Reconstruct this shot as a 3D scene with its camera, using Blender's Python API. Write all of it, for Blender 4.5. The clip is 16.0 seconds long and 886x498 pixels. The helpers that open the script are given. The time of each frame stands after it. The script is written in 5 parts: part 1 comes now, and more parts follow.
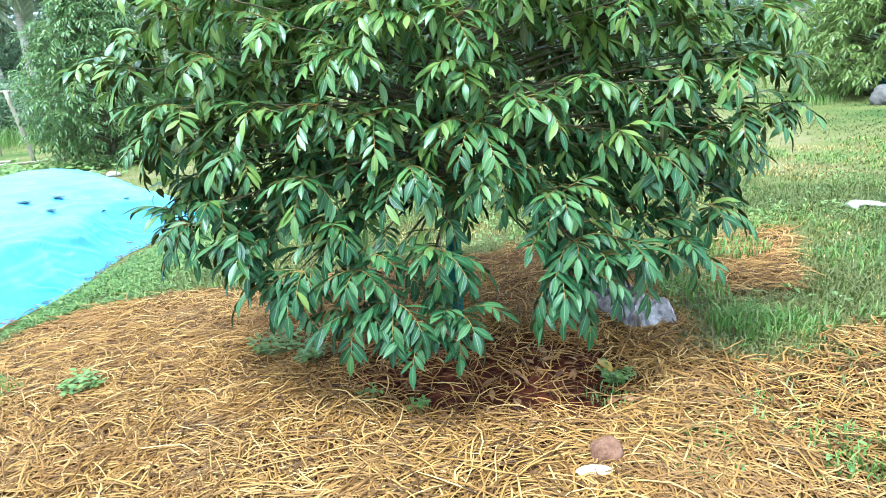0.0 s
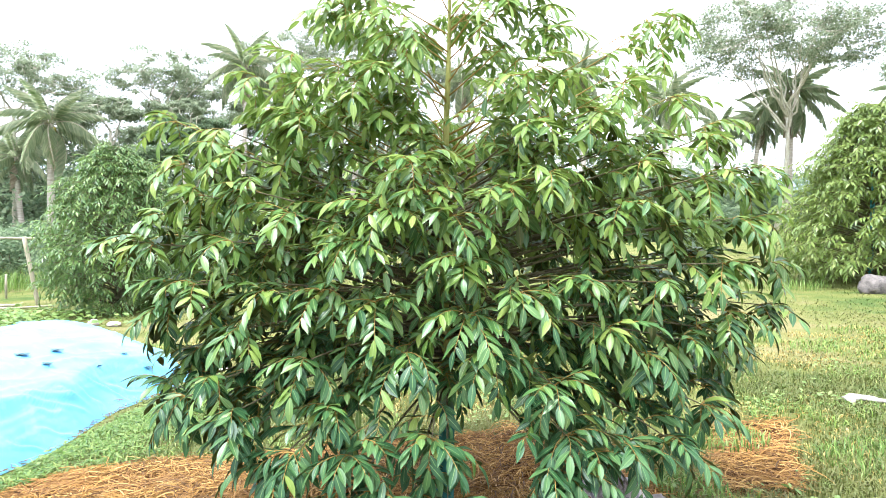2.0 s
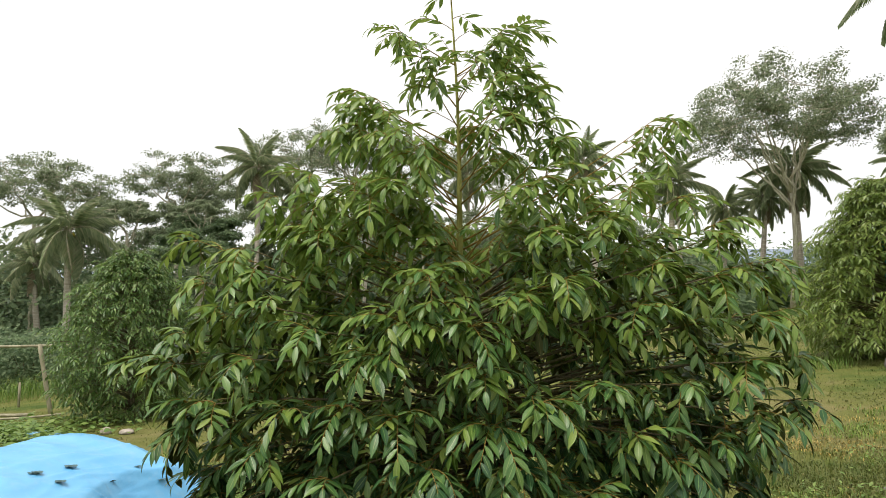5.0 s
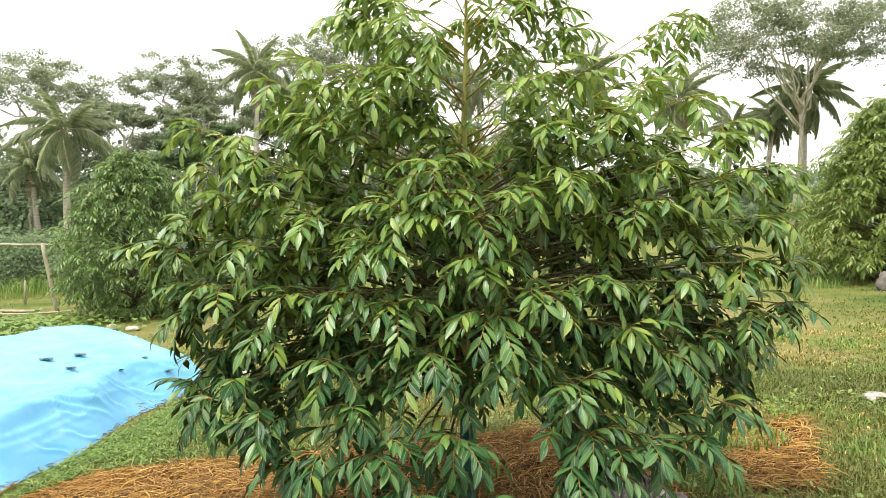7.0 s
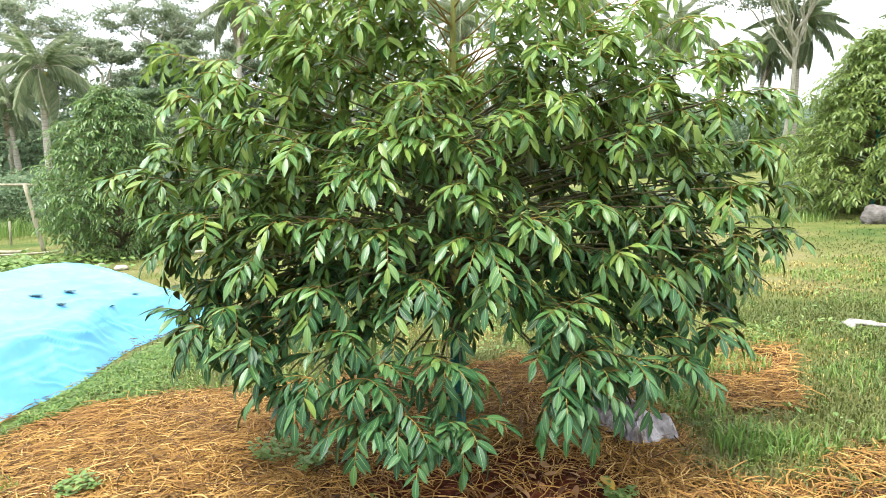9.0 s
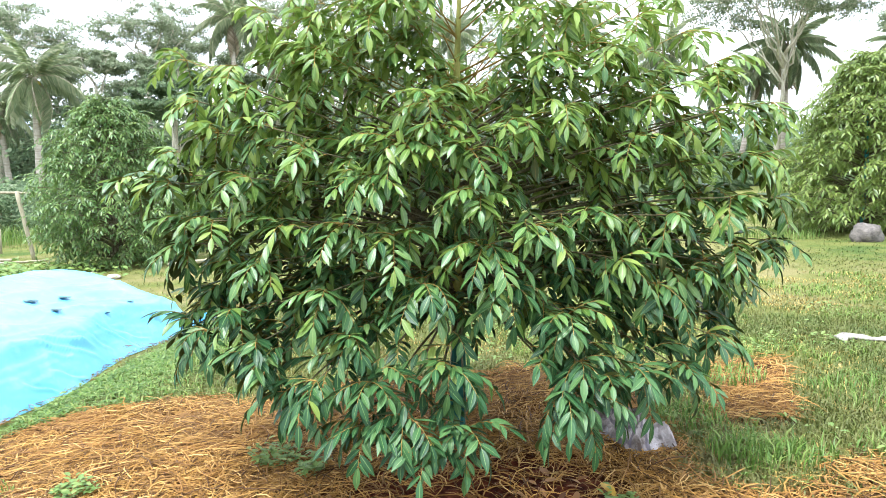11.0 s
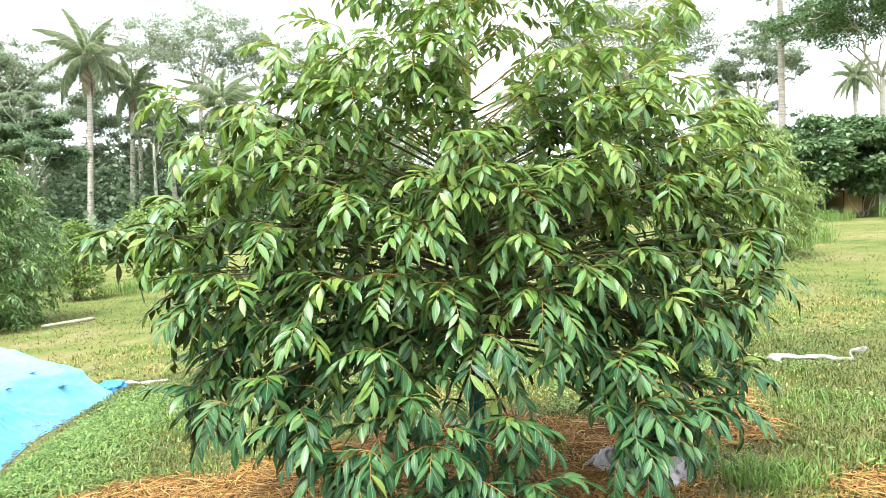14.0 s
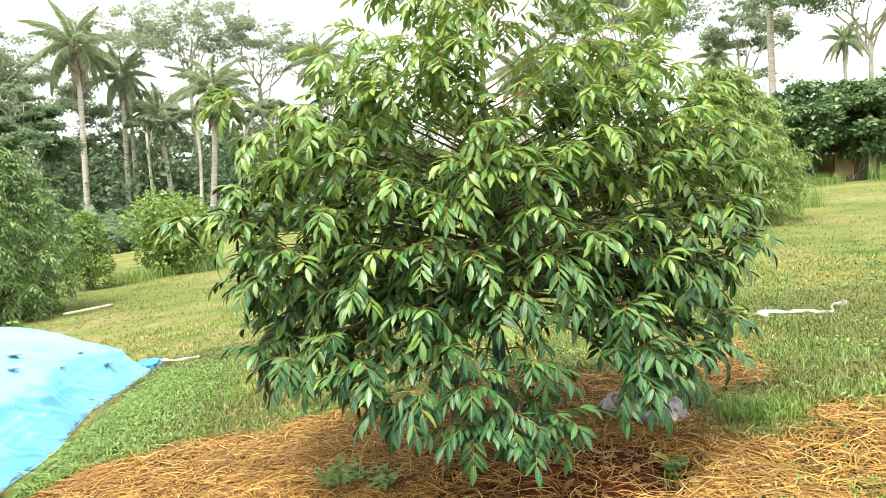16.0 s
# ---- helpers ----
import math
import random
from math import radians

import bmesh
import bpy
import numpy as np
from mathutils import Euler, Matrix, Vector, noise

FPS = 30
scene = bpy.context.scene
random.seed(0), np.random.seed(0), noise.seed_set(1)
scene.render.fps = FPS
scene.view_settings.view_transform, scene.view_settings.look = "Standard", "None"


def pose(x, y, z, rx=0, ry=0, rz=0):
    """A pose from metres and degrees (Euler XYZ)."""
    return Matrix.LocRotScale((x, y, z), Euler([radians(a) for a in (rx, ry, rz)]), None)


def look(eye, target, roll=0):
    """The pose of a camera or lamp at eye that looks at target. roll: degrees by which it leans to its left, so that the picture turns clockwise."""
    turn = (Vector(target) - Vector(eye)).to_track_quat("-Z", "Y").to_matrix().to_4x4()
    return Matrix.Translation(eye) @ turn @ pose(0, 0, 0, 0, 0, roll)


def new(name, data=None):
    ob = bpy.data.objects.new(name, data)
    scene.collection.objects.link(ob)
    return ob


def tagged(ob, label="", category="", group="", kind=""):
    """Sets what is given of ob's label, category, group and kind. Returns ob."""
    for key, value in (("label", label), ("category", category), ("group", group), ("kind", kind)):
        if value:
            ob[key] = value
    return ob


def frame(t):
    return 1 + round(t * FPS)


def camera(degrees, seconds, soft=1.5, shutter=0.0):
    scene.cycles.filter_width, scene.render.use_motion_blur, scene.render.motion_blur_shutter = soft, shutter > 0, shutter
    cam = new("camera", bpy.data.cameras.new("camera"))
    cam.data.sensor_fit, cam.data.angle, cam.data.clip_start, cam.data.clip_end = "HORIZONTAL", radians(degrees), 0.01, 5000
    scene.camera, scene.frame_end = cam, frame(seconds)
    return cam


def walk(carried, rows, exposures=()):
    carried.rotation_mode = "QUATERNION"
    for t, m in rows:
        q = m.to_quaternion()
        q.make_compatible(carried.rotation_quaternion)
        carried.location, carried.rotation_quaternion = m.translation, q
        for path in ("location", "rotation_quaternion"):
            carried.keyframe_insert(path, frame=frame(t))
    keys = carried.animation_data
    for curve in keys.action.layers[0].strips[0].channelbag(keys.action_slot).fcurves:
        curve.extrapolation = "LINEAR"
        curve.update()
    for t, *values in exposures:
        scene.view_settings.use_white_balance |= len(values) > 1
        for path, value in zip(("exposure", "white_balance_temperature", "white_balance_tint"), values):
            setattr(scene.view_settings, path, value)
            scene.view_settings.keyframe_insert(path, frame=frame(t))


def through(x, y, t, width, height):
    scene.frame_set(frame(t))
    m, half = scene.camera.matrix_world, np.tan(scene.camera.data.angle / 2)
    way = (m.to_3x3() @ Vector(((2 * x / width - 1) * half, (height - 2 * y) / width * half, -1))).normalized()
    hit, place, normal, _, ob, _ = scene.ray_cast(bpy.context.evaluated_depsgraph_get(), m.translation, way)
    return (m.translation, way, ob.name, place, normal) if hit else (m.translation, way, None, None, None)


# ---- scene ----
cam = camera(70.1, 16.0, soft=0.75)
# seconds, eye, yaw, pitch, roll
ROWS = [
    (0.00, -0.031, 0.153, 1.530, 0.95, -16.67, -2.52),
    (0.50, -0.015, 0.118, 1.558, 0.96, -12.39, -2.01),
    (1.00, 0.002, 0.107, 1.597, 0.81, -7.63, -1.05),
    (1.50, -0.007, 0.087, 1.619, 0.88, -3.98, 0.02),
    (2.00, -0.021, 0.089, 1.646, 0.57, -2.25, 0.38),
    (2.50, -0.041, 0.083, 1.684, 2.42, -0.00, -1.19),
    (3.00, -0.038, 0.084, 1.710, 2.04, 2.25, -1.02),
    (3.20, -0.033, 0.086, 1.717, 1.57, 3.04, -1.13),
    (4.25, -0.040, 0.072, 1.742, 1.50, 6.90, -1.60),
    (5.30, -0.047, 0.055, 1.734, 1.44, 4.30, -2.00),
    (5.50, -0.049, 0.058, 1.726, 1.42, 3.16, -2.01),
    (6.00, -0.054, 0.065, 1.698, 1.60, 0.47, -1.87),
    (6.50, -0.056, 0.058, 1.671, 1.60, -0.88, -1.11),
    (7.00, -0.059, 0.057, 1.650, 1.59, -2.11, -0.32),
    (7.50, -0.064, 0.058, 1.633, 2.13, -2.93, -0.18),
    (8.00, -0.067, 0.058, 1.623, 2.38, -3.84, -0.36),
    (8.50, -0.062, 0.062, 1.608, 1.61, -6.75, -0.37),
    (8.70, -0.057, 0.066, 1.604, 1.01, -7.40, -0.52),
    (9.70, -0.078, 0.046, 1.584, 0.45, -7.70, -0.80),
    (10.80, -0.106, 0.010, 1.563, -0.44, -6.21, -0.97),
    (11.00, -0.114, 0.031, 1.562, -0.15, -6.23, 0.08),
    (11.50, -0.171, 0.077, 1.543, 2.46, -4.21, -3.22),
    (12.00, -0.292, 0.178, 1.508, -0.27, -4.82, -3.38),
    (12.50, -0.372, 0.225, 1.496, -2.28, -7.90, -1.95),
    (13.00, -0.527, 0.240, 1.497, -6.98, -4.62, -1.41),
    (13.50, -0.709, 0.279, 1.533, -10.29, -6.23, -1.47),
    (14.00, -0.768, 0.236, 1.586, -11.50, -2.68, -1.50),
    (14.50, -0.801, 0.103, 1.592, -13.83, 0.54, 0.88),
    (15.00, -0.843, -0.036, 1.590, -10.25, -1.49, -0.66),
    (15.50, -0.881, -0.103, 1.606, -10.69, -1.28, -2.17),
    (16.00, -1.000, -0.147, 1.591, -11.84, -4.67, -3.57),
]
# seconds, stops, kelvin, tint
LOOKS = [
    (0.0, 2.04, 4950, 3),
    (1.0, 2.17, 5200, 8),
    (2.0, 2.24, 5800, 16),
    (3.0, 1.78, 6400, 12),
    (4.25, 0.80, 6800, 10),
    (5.3, 0.55, 6850, 10),
    (5.7, 0.72, 6850, 10),
    (7.0, 1.42, 6900, 10),
    (8.5, 1.74, 6350, 10),
    (11.0, 1.96, 5850, 12),
    (13.0, 2.00, 5900, 10),
    (14.5, 2.10, 6200, 7),
    (16.0, 1.95, 6600, 6),
]
walk(cam, [(t, pose(x, y, z, 90 + pitch, 0, yaw) @ pose(0, 0, 0, 0, 0, roll)) for t, x, y, z, yaw, pitch, roll in ROWS], LOOKS)

# ---- sky and sun: bright overcast ----
SUN_EL, SUN_ROT = 67.0, 222.0
world = bpy.data.worlds.new("sky")
scene.world = world
world.use_nodes = True
wt = world.node_tree
for n in list(wt.nodes):
    wt.nodes.remove(n)
w_out = wt.nodes.new("ShaderNodeOutputWorld")
w_bg = wt.nodes.new("ShaderNodeBackground")
w_sky = wt.nodes.new("ShaderNodeTexSky")
w_sky.sky_type = "NISHITA"
w_sky.sun_disc = False
w_sky.sun_elevation = radians(SUN_EL)
w_sky.sun_rotation = radians(SUN_ROT)
w_co = wt.nodes.new("ShaderNodeTexCoord")
w_no = wt.nodes.new("ShaderNodeTexNoise")
w_no.inputs["Scale"].default_value = 1.6
w_no.inputs["Detail"].default_value = 4
w_ra = wt.nodes.new("ShaderNodeValToRGB")
w_ra.color_ramp.elements[0].position = 0.3
w_ra.color_ramp.elements[0].color = (7.4, 7.7, 8.2, 1)
w_ra.color_ramp.elements[1].position = 0.7
w_ra.color_ramp.elements[1].color = (10.2, 10.2, 10.3, 1)
w_mx = wt.nodes.new("ShaderNodeMix")
w_mx.data_type = "RGBA"
w_mx.inputs[0].default_value = 0.88
wt.links.new(w_co.outputs["Generated"], w_no.inputs["Vector"])
wt.links.new(w_no.outputs["Fac"], w_ra.inputs["Fac"])
wt.links.new(w_sky.outputs["Color"], w_mx.inputs[6])
wt.links.new(w_ra.outputs["Color"], w_mx.inputs[7])
wt.links.new(w_mx.outputs[2], w_bg.inputs["Color"])
w_bg.inputs["Strength"].default_value = 0.086
wt.links.new(w_bg.outputs["Background"], w_out.inputs["Surface"])

sun = new("sun", bpy.data.lights.new("sun", "SUN"))
sun.data.energy = 2.1
sun.data.angle = radians(18)
sun.data.color = (1.0, 0.96, 0.9)
_az = radians(SUN_ROT)
sun.matrix_world = look((math.sin(_az) * 20, math.cos(_az) * 20, 20 * math.tan(radians(SUN_EL))), (0, 0, 0))


# ---- materials ----
def lin(h):
    """Linear colour from an sRGB hex code."""
    v = [int(h[i:i + 2], 16) / 255 for i in (0, 2, 4)]
    return tuple(c / 12.92 if c <= 0.04045 else ((c + 0.055) / 1.055) ** 2.4 for c in v) + (1,)


class Mat:
    """A node material under construction."""

    def __init__(self, name, rough=0.6, spec=0.4):
        self.m = bpy.data.materials.new(name)
        self.m.use_nodes = True
        self.t = self.m.node_tree
        self.b = self.t.nodes["Principled BSDF"]
        self.out = self.t.nodes["Material Output"]
        self.b.inputs["Roughness"].default_value = rough
        self.b.inputs["Specular IOR Level"].default_value = spec
        self.co = self.t.nodes.new("ShaderNodeTexCoord")

    def put(self, a, b):
        self.t.links.new(a, b)

    def noise(self, scale, detail=4, stretch=None, rough=0.6):
        n = self.t.nodes.new("ShaderNodeTexNoise")
        n.inputs["Scale"].default_value = scale
        n.inputs["Detail"].default_value = detail
        n.inputs["Roughness"].default_value = rough
        src = self.co.outputs["Object"]
        if stretch:
            mp = self.t.nodes.new("ShaderNodeMapping")
            mp.inputs["Scale"].default_value = stretch
            self.put(src, mp.inputs["Vector"])
            src = mp.outputs["Vector"]
        self.put(src, n.inputs["Vector"])
        return n.outputs["Fac"]

    def ramp(self, fac, *stops):
        r = self.t.nodes.new("ShaderNodeValToRGB")
        e = r.color_ramp.elements
        while len(e) < len(stops):
            e.new(0.5)
        for k, (p, c) in enumerate(stops):
            e[k].position = p
            e[k].color = c if len(c) == 4 else (*c, 1)
        self.put(fac, r.inputs["Fac"])
        return r.outputs["Color"]

    def mix(self, fac, a, b, mode="MIX"):
        n = self.t.nodes.new("ShaderNodeMix")
        n.data_type = "RGBA"
        n.blend_type = mode
        for s, v in ((n.inputs[0], fac), (n.inputs[6], a), (n.inputs[7], b)):
            if hasattr(v, "is_linked"):
                self.put(v, s)
            else:
                s.default_value = v
        return n.outputs[2]

    def math(self, op, a, b=0.0):
        n = self.t.nodes.new("ShaderNodeMath")
        n.operation = op
        for s, v in ((n.inputs[0], a), (n.inputs[1], b)):
            if hasattr(v, "is_linked"):
                self.put(v, s)
            else:
                s.default_value = v
        return n.outputs[0]

    def island(self):
        """A random number for each piece, joined or single."""
        g = self.t.nodes.new("ShaderNodeNewGeometry")
        o = self.t.nodes.new("ShaderNodeObjectInfo")
        return self.math("FRACT", self.math("ADD", g.outputs["Random Per Island"], o.outputs["Random"]))

    def color(self, c):
        self.put(c, self.b.inputs["Base Color"])
        return self

    def bump(self, fac, strength=0.3, dist=0.01):
        n = self.t.nodes.new("ShaderNodeBump")
        n.inputs["Strength"].default_value = strength
        n.inputs["Distance"].default_value = dist
        self.put(fac, n.inputs["Height"])
        self.put(n.outputs["Normal"], self.b.inputs["Normal"])
        return self

    def thin(self, color, amount):
        """Light that shines through a leaf or a sheet."""
        tr = self.t.nodes.new("ShaderNodeBsdfTranslucent")
        if hasattr(color, "is_linked"):
            self.put(color, tr.inputs["Color"])
        else:
            tr.inputs["Color"].default_value = color
        mx = self.t.nodes.new("ShaderNodeMixShader")
        mx.inputs[0].default_value = amount
        self.put(self.b.outputs[0], mx.inputs[1])
        self.put(tr.outputs[0], mx.inputs[2])
        self.put(mx.outputs[0], self.out.inputs["Surface"])
        return self


def leaf_material(name, dark, mid, light, rib, rough, through, spec=0.5):
    """A leaf: each piece has its own green; the midrib is paler, along the middle of the strip."""
    k = Mat(name, rough, spec)
    own = k.island()
    c = k.ramp(own, (0.0, dark), (0.5, mid), (0.9, light), (1.0, light))
    c = k.mix(k.math("MULTIPLY", k.noise(9, 3), 0.5), c, dark)
    uv = k.t.nodes.new("ShaderNodeSeparateXYZ")
    k.put(k.co.outputs["UV"], uv.inputs[0])
    off = k.math("ABSOLUTE", k.math("SUBTRACT", uv.outputs[0], 0.5))
    line = k.math("MULTIPLY", k.math("LESS_THAN", off, 0.045), 0.7)
    c = k.mix(line, c, rib)
    wave = k.math("SINE", k.math("ADD", k.math("MULTIPLY", uv.outputs[1], 70.0), k.math("MULTIPLY", off, -28.0)))
    k.color(c).bump(wave, 0.12, 0.002)
    k.thin(k.mix(0.5, c, light), through)
    return k.m


def plain(name, c1, c2, scale=8.0, rough=0.7, bump=0.3, dist=0.01, stretch=None, spec=0.3):
    """Two-tone weathered surface with grain at two scales."""
    k = Mat(name, rough, spec)
    a = k.noise(scale, 5, stretch)
    b = k.noise(scale * 7, 3, stretch)
    f = k.math("ADD", k.math("MULTIPLY", a, 0.65), k.math("MULTIPLY", b, 0.35))
    k.color(k.ramp(f, (0.36, c1), (0.64, c2))).bump(f, bump, dist)
    return k.m


def pieces(name, stops, rough=0.6, through=0.0, spec=0.3):
    """Small joined pieces, each of a colour from the ramp."""
    k = Mat(name, rough, spec)
    c = k.ramp(k.island(), *stops)
    k.color(c)
    if through:
        k.thin(c, through)
    return k.m


def turf_tone(k):
    """Colour of the field: green, yellowed and brown in patches."""
    big, mid, fine = k.noise(0.35, 4), k.noise(1.6, 5), k.noise(30, 4)
    f = k.math("ADD", k.math("MULTIPLY", big, 0.5), k.math("ADD", k.math("MULTIPLY", mid, 0.4), k.math("MULTIPLY", fine, 0.1)))
    return k.ramp(f, (0.38, (0.070, 0.112, 0.026, 1)), (0.45, (0.126, 0.152, 0.038, 1)), (0.52, (0.162, 0.170, 0.050, 1)), (0.60, (0.218, 0.196, 0.082, 1)))


def meadow(name, stops, rough, through):
    """Grass: each blade its own green, yellowed in patches of the field."""
    k = Mat(name, rough, 0.3)
    c = k.ramp(k.island(), *stops)
    c = k.mix(0.78, c, turf_tone(k))
    k.color(c)
    k.thin(c, through)
    return k.m


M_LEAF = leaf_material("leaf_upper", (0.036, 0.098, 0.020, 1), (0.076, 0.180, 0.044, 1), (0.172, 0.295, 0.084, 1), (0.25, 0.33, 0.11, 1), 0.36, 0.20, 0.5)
# low leaves: the crown's shade is put into this darker green
M_LEAF_SHADED = leaf_material("leaf_shaded", (0.015, 0.056, 0.017, 1), (0.034, 0.104, 0.032, 1), (0.090, 0.185, 0.056, 1), (0.16, 0.26, 0.08, 1), 0.42, 0.18, 0.32)
# upper leaves: light shining through is put into this paler green
M_LEAF_LIT = leaf_material("leaf_lit", (0.070, 0.148, 0.024, 1), (0.140, 0.242, 0.040, 1), (0.290, 0.385, 0.080, 1), (0.30, 0.38, 0.12, 1), 0.36, 0.32, 0.45)
M_BRIGHT = leaf_material("leaf_bright", (0.102, 0.170, 0.036, 1), (0.178, 0.272, 0.056, 1), (0.306, 0.383, 0.089, 1), (0.306, 0.357, 0.119, 1), 0.34, 0.46, 0.5)
M_UNDER = leaf_material("leaf_under", (0.075, 0.095, 0.03, 1), (0.105, 0.13, 0.04, 1), (0.15, 0.175, 0.05, 1), (0.22, 0.19, 0.06, 1), 0.6, 0.6, 0.3)
M_TWIG = plain("twig_bark", lin("6b5a28"), lin("a08442"), 30, 0.7, 0.2, 0.002)
M_BARK = plain("limb_bark", lin("3f3a2a"), lin("7a7354"), 25, 0.85, 0.5, 0.006, (1, 1, 0.3))
M_PALE = plain("pale_bark", lin("8d8874"), lin("c2bda8"), 3, 0.85, 0.4, 0.03, (1, 1, 0.4))
M_PALM_BARK = plain("palm_bark", lin("8f8678"), lin("c9c0b0"), 2, 0.9, 0.6, 0.05, (0.4, 0.4, 5))


def straw_material():
    """Rice straw: each stalk its own gold or brown, weathered greyer and redder in patches."""
    k = Mat("straw", 0.6, 0.2)
    c = k.ramp(k.island(), (0.0, lin("3e2812")), (0.2, lin("64471f")), (0.5, lin("88642c")), (0.85, lin("a88242")), (1.0, lin("c4a465")))
    dulled = k.ramp(k.noise(1.7, 4), (0.5, (0, 0, 0, 1)), (0.66, (0.32, 0.32, 0.32, 1)))
    red = k.ramp(k.noise(2.9, 3, (1, 1.3, 1)), (0.48, (0, 0, 0, 1)), (0.66, (0.28, 0.28, 0.28, 1)))
    c = k.mix(dulled, c, lin("8f6e44"))
    c = k.mix(red, c, lin("8a6030"))
    k.color(c)
    return k.m


M_STRAW = straw_material()
M_GRASS = meadow("grass_blade", ((0.0, (0.060, 0.13, 0.022, 1)), (0.45, (0.14, 0.22, 0.040, 1)), (0.75, (0.25, 0.28, 0.07, 1)), (1.0, (0.36, 0.30, 0.13, 1))), 0.5, 0.3)
M_SHRUB = pieces("shrub_leaf", ((0.0, (0.10, 0.17, 0.035, 1)), (0.6, (0.19, 0.28, 0.06, 1)), (1.0, (0.32, 0.39, 0.11, 1))), 0.45, 0.45)
M_SHADE = pieces("shade_leaf", ((0.0, (0.07, 0.13, 0.05, 1)), (0.6, (0.12, 0.20, 0.075, 1)), (1.0, (0.26, 0.34, 0.15, 1))), 0.38, 0.35)
M_MIDLEAF = leaf_material("leaf_middle", (0.050, 0.115, 0.028, 1), (0.100, 0.200, 0.048, 1), (0.22, 0.32, 0.080, 1), (0.26, 0.34, 0.12, 1), 0.36, 0.32, 0.45)
M_DRYGRASS = pieces("dry_blade", ((0.0, lin("746030")), (0.5, lin("a8924c")), (1.0, lin("ccb670"))), 0.6, 0.15)
M_TUFT = pieces("tuft_blade", ((0.0, (0.08, 0.15, 0.024, 1)), (0.6, (0.17, 0.27, 0.045, 1)), (1.0, (0.32, 0.37, 0.10, 1))), 0.5, 0.25)
M_DRY = pieces("dry_leaf", ((0.0, lin("4f321c")), (0.5, lin("7f5732")), (1.0, lin("b08a5c"))), 0.65, 0.1)
M_WEED = leaf_material("weed_leaf", (0.10, 0.18, 0.04, 1), (0.165, 0.27, 0.06, 1), (0.27, 0.36, 0.09, 1), (0.24, 0.36, 0.09, 1), 0.5, 0.3)
# distant foliage: haze is painted into these paled, greyed greens
M_HAZED_LEAF = pieces("hazed_leaf", ((0.0, (0.16, 0.21, 0.12, 1)), (0.6, (0.25, 0.30, 0.18, 1)), (1.0, (0.37, 0.41, 0.26, 1))), 0.5, 0.55)
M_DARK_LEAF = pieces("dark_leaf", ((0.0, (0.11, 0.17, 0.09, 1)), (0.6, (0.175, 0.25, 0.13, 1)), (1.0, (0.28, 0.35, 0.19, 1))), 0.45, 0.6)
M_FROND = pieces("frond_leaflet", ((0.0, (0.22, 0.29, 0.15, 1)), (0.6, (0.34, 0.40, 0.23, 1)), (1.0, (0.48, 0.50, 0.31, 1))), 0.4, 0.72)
M_BAMBOO = plain("bamboo", lin("77725a"), lin("a9a288"), 6, 0.6, 0.2, 0.004, (1, 1, 0.2))


# ---- mesh tools ----
def unit(v):
    return v / np.maximum(np.linalg.norm(v, axis=-1, keepdims=True), 1e-9)


class Pile:
    """Collects vertices and faces of many pieces for one mesh."""

    def __init__(self):
        self.v, self.f, self.m, self.n, self.uv = [], [], [], 0, []

    def add(self, verts, faces, mat=0):
        verts = np.asarray(verts, float)
        self.v.append(verts)
        self.f += [[i + self.n for i in f] for f in faces]
        self.m += [mat] * len(faces)
        self.n += len(verts)

    def many(self, verts, faces, mats=None, uvs=None):
        """verts: pieces x vertices x 3, all with the same faces."""
        k, c = verts.shape[:2]
        self.v.append(verts.reshape(-1, 3))
        base = self.n + np.arange(k) * c
        for b in base.tolist():
            self.f += [[i + b for i in f] for f in faces]
        self.m += (mats or [0] * len(faces)) * k
        if uvs is not None:
            self.uv.append(np.tile(uvs, (k, 1)))
        self.n += k * c

    def mesh(self, name, *materials, smooth=True):
        me = bpy.data.meshes.new(name)
        me.from_pydata(np.concatenate(self.v).tolist() if self.v else [], [], self.f)
        for m in materials:
            me.materials.append(m)
        me.polygons.foreach_set("material_index", self.m)
        me.polygons.foreach_set("use_smooth", [smooth] * len(self.f))
        if self.uv:
            layer = me.uv_layers.new(name="UVMap")
            layer.data.foreach_set("uv", np.concatenate(self.uv).ravel())
        me.update()
        return me


def child(name, mesh, parent, label="", kind=""):
    ob = new(name, mesh)
    ob.parent = parent
    return tagged(ob, label, "", "", kind)


def part(name, bm, material, parent, label=""):
    """Links a bmesh as one part under a thing."""
    me = bpy.data.meshes.new(name)
    bm.to_mesh(me)
    bm.free()
    me.materials.append(material)
    return child(name, me, parent, label)


def thing(name, at=(0, 0, 0), turn=0.0, label="", category="", group="", kind=""):
    ob = new(name)
    ob.matrix_world = Matrix.Translation(at) @ Matrix.Rotation(turn, 4, "Z")
    return tagged(ob, label, category, group, kind)


def tube(pile, pts, radii, sides=6, mat=0, caps=True):
    """A tapered tube along a line of points."""
    pts = np.asarray(pts, float)
    tang = unit(np.gradient(pts, axis=0))
    ref = np.array([0.31, 0.17, 1.0]) if abs(tang[0][2]) < 0.8 else np.array([1.0, 0.2, 0.1])
    a = unit(np.cross(tang, ref))
    b = np.cross(tang, a)
    ang = np.linspace(0, 2 * np.pi, sides, endpoint=False)
    ring = np.cos(ang)[None, :, None] * a[:, None] + np.sin(ang)[None, :, None] * b[:, None]
    v = pts[:, None] + ring * np.asarray(radii, float)[:, None, None]
    n = len(pts)
    f = [(i * sides + j, i * sides + (j + 1) % sides, (i + 1) * sides + (j + 1) % sides, (i + 1) * sides + j) for i in range(n - 1) for j in range(sides)]
    if caps:
        f += [tuple(range(sides))[::-1], tuple((n - 1) * sides + j for j in range(sides))]
    pile.add(v.reshape(-1, 3), f, mat)


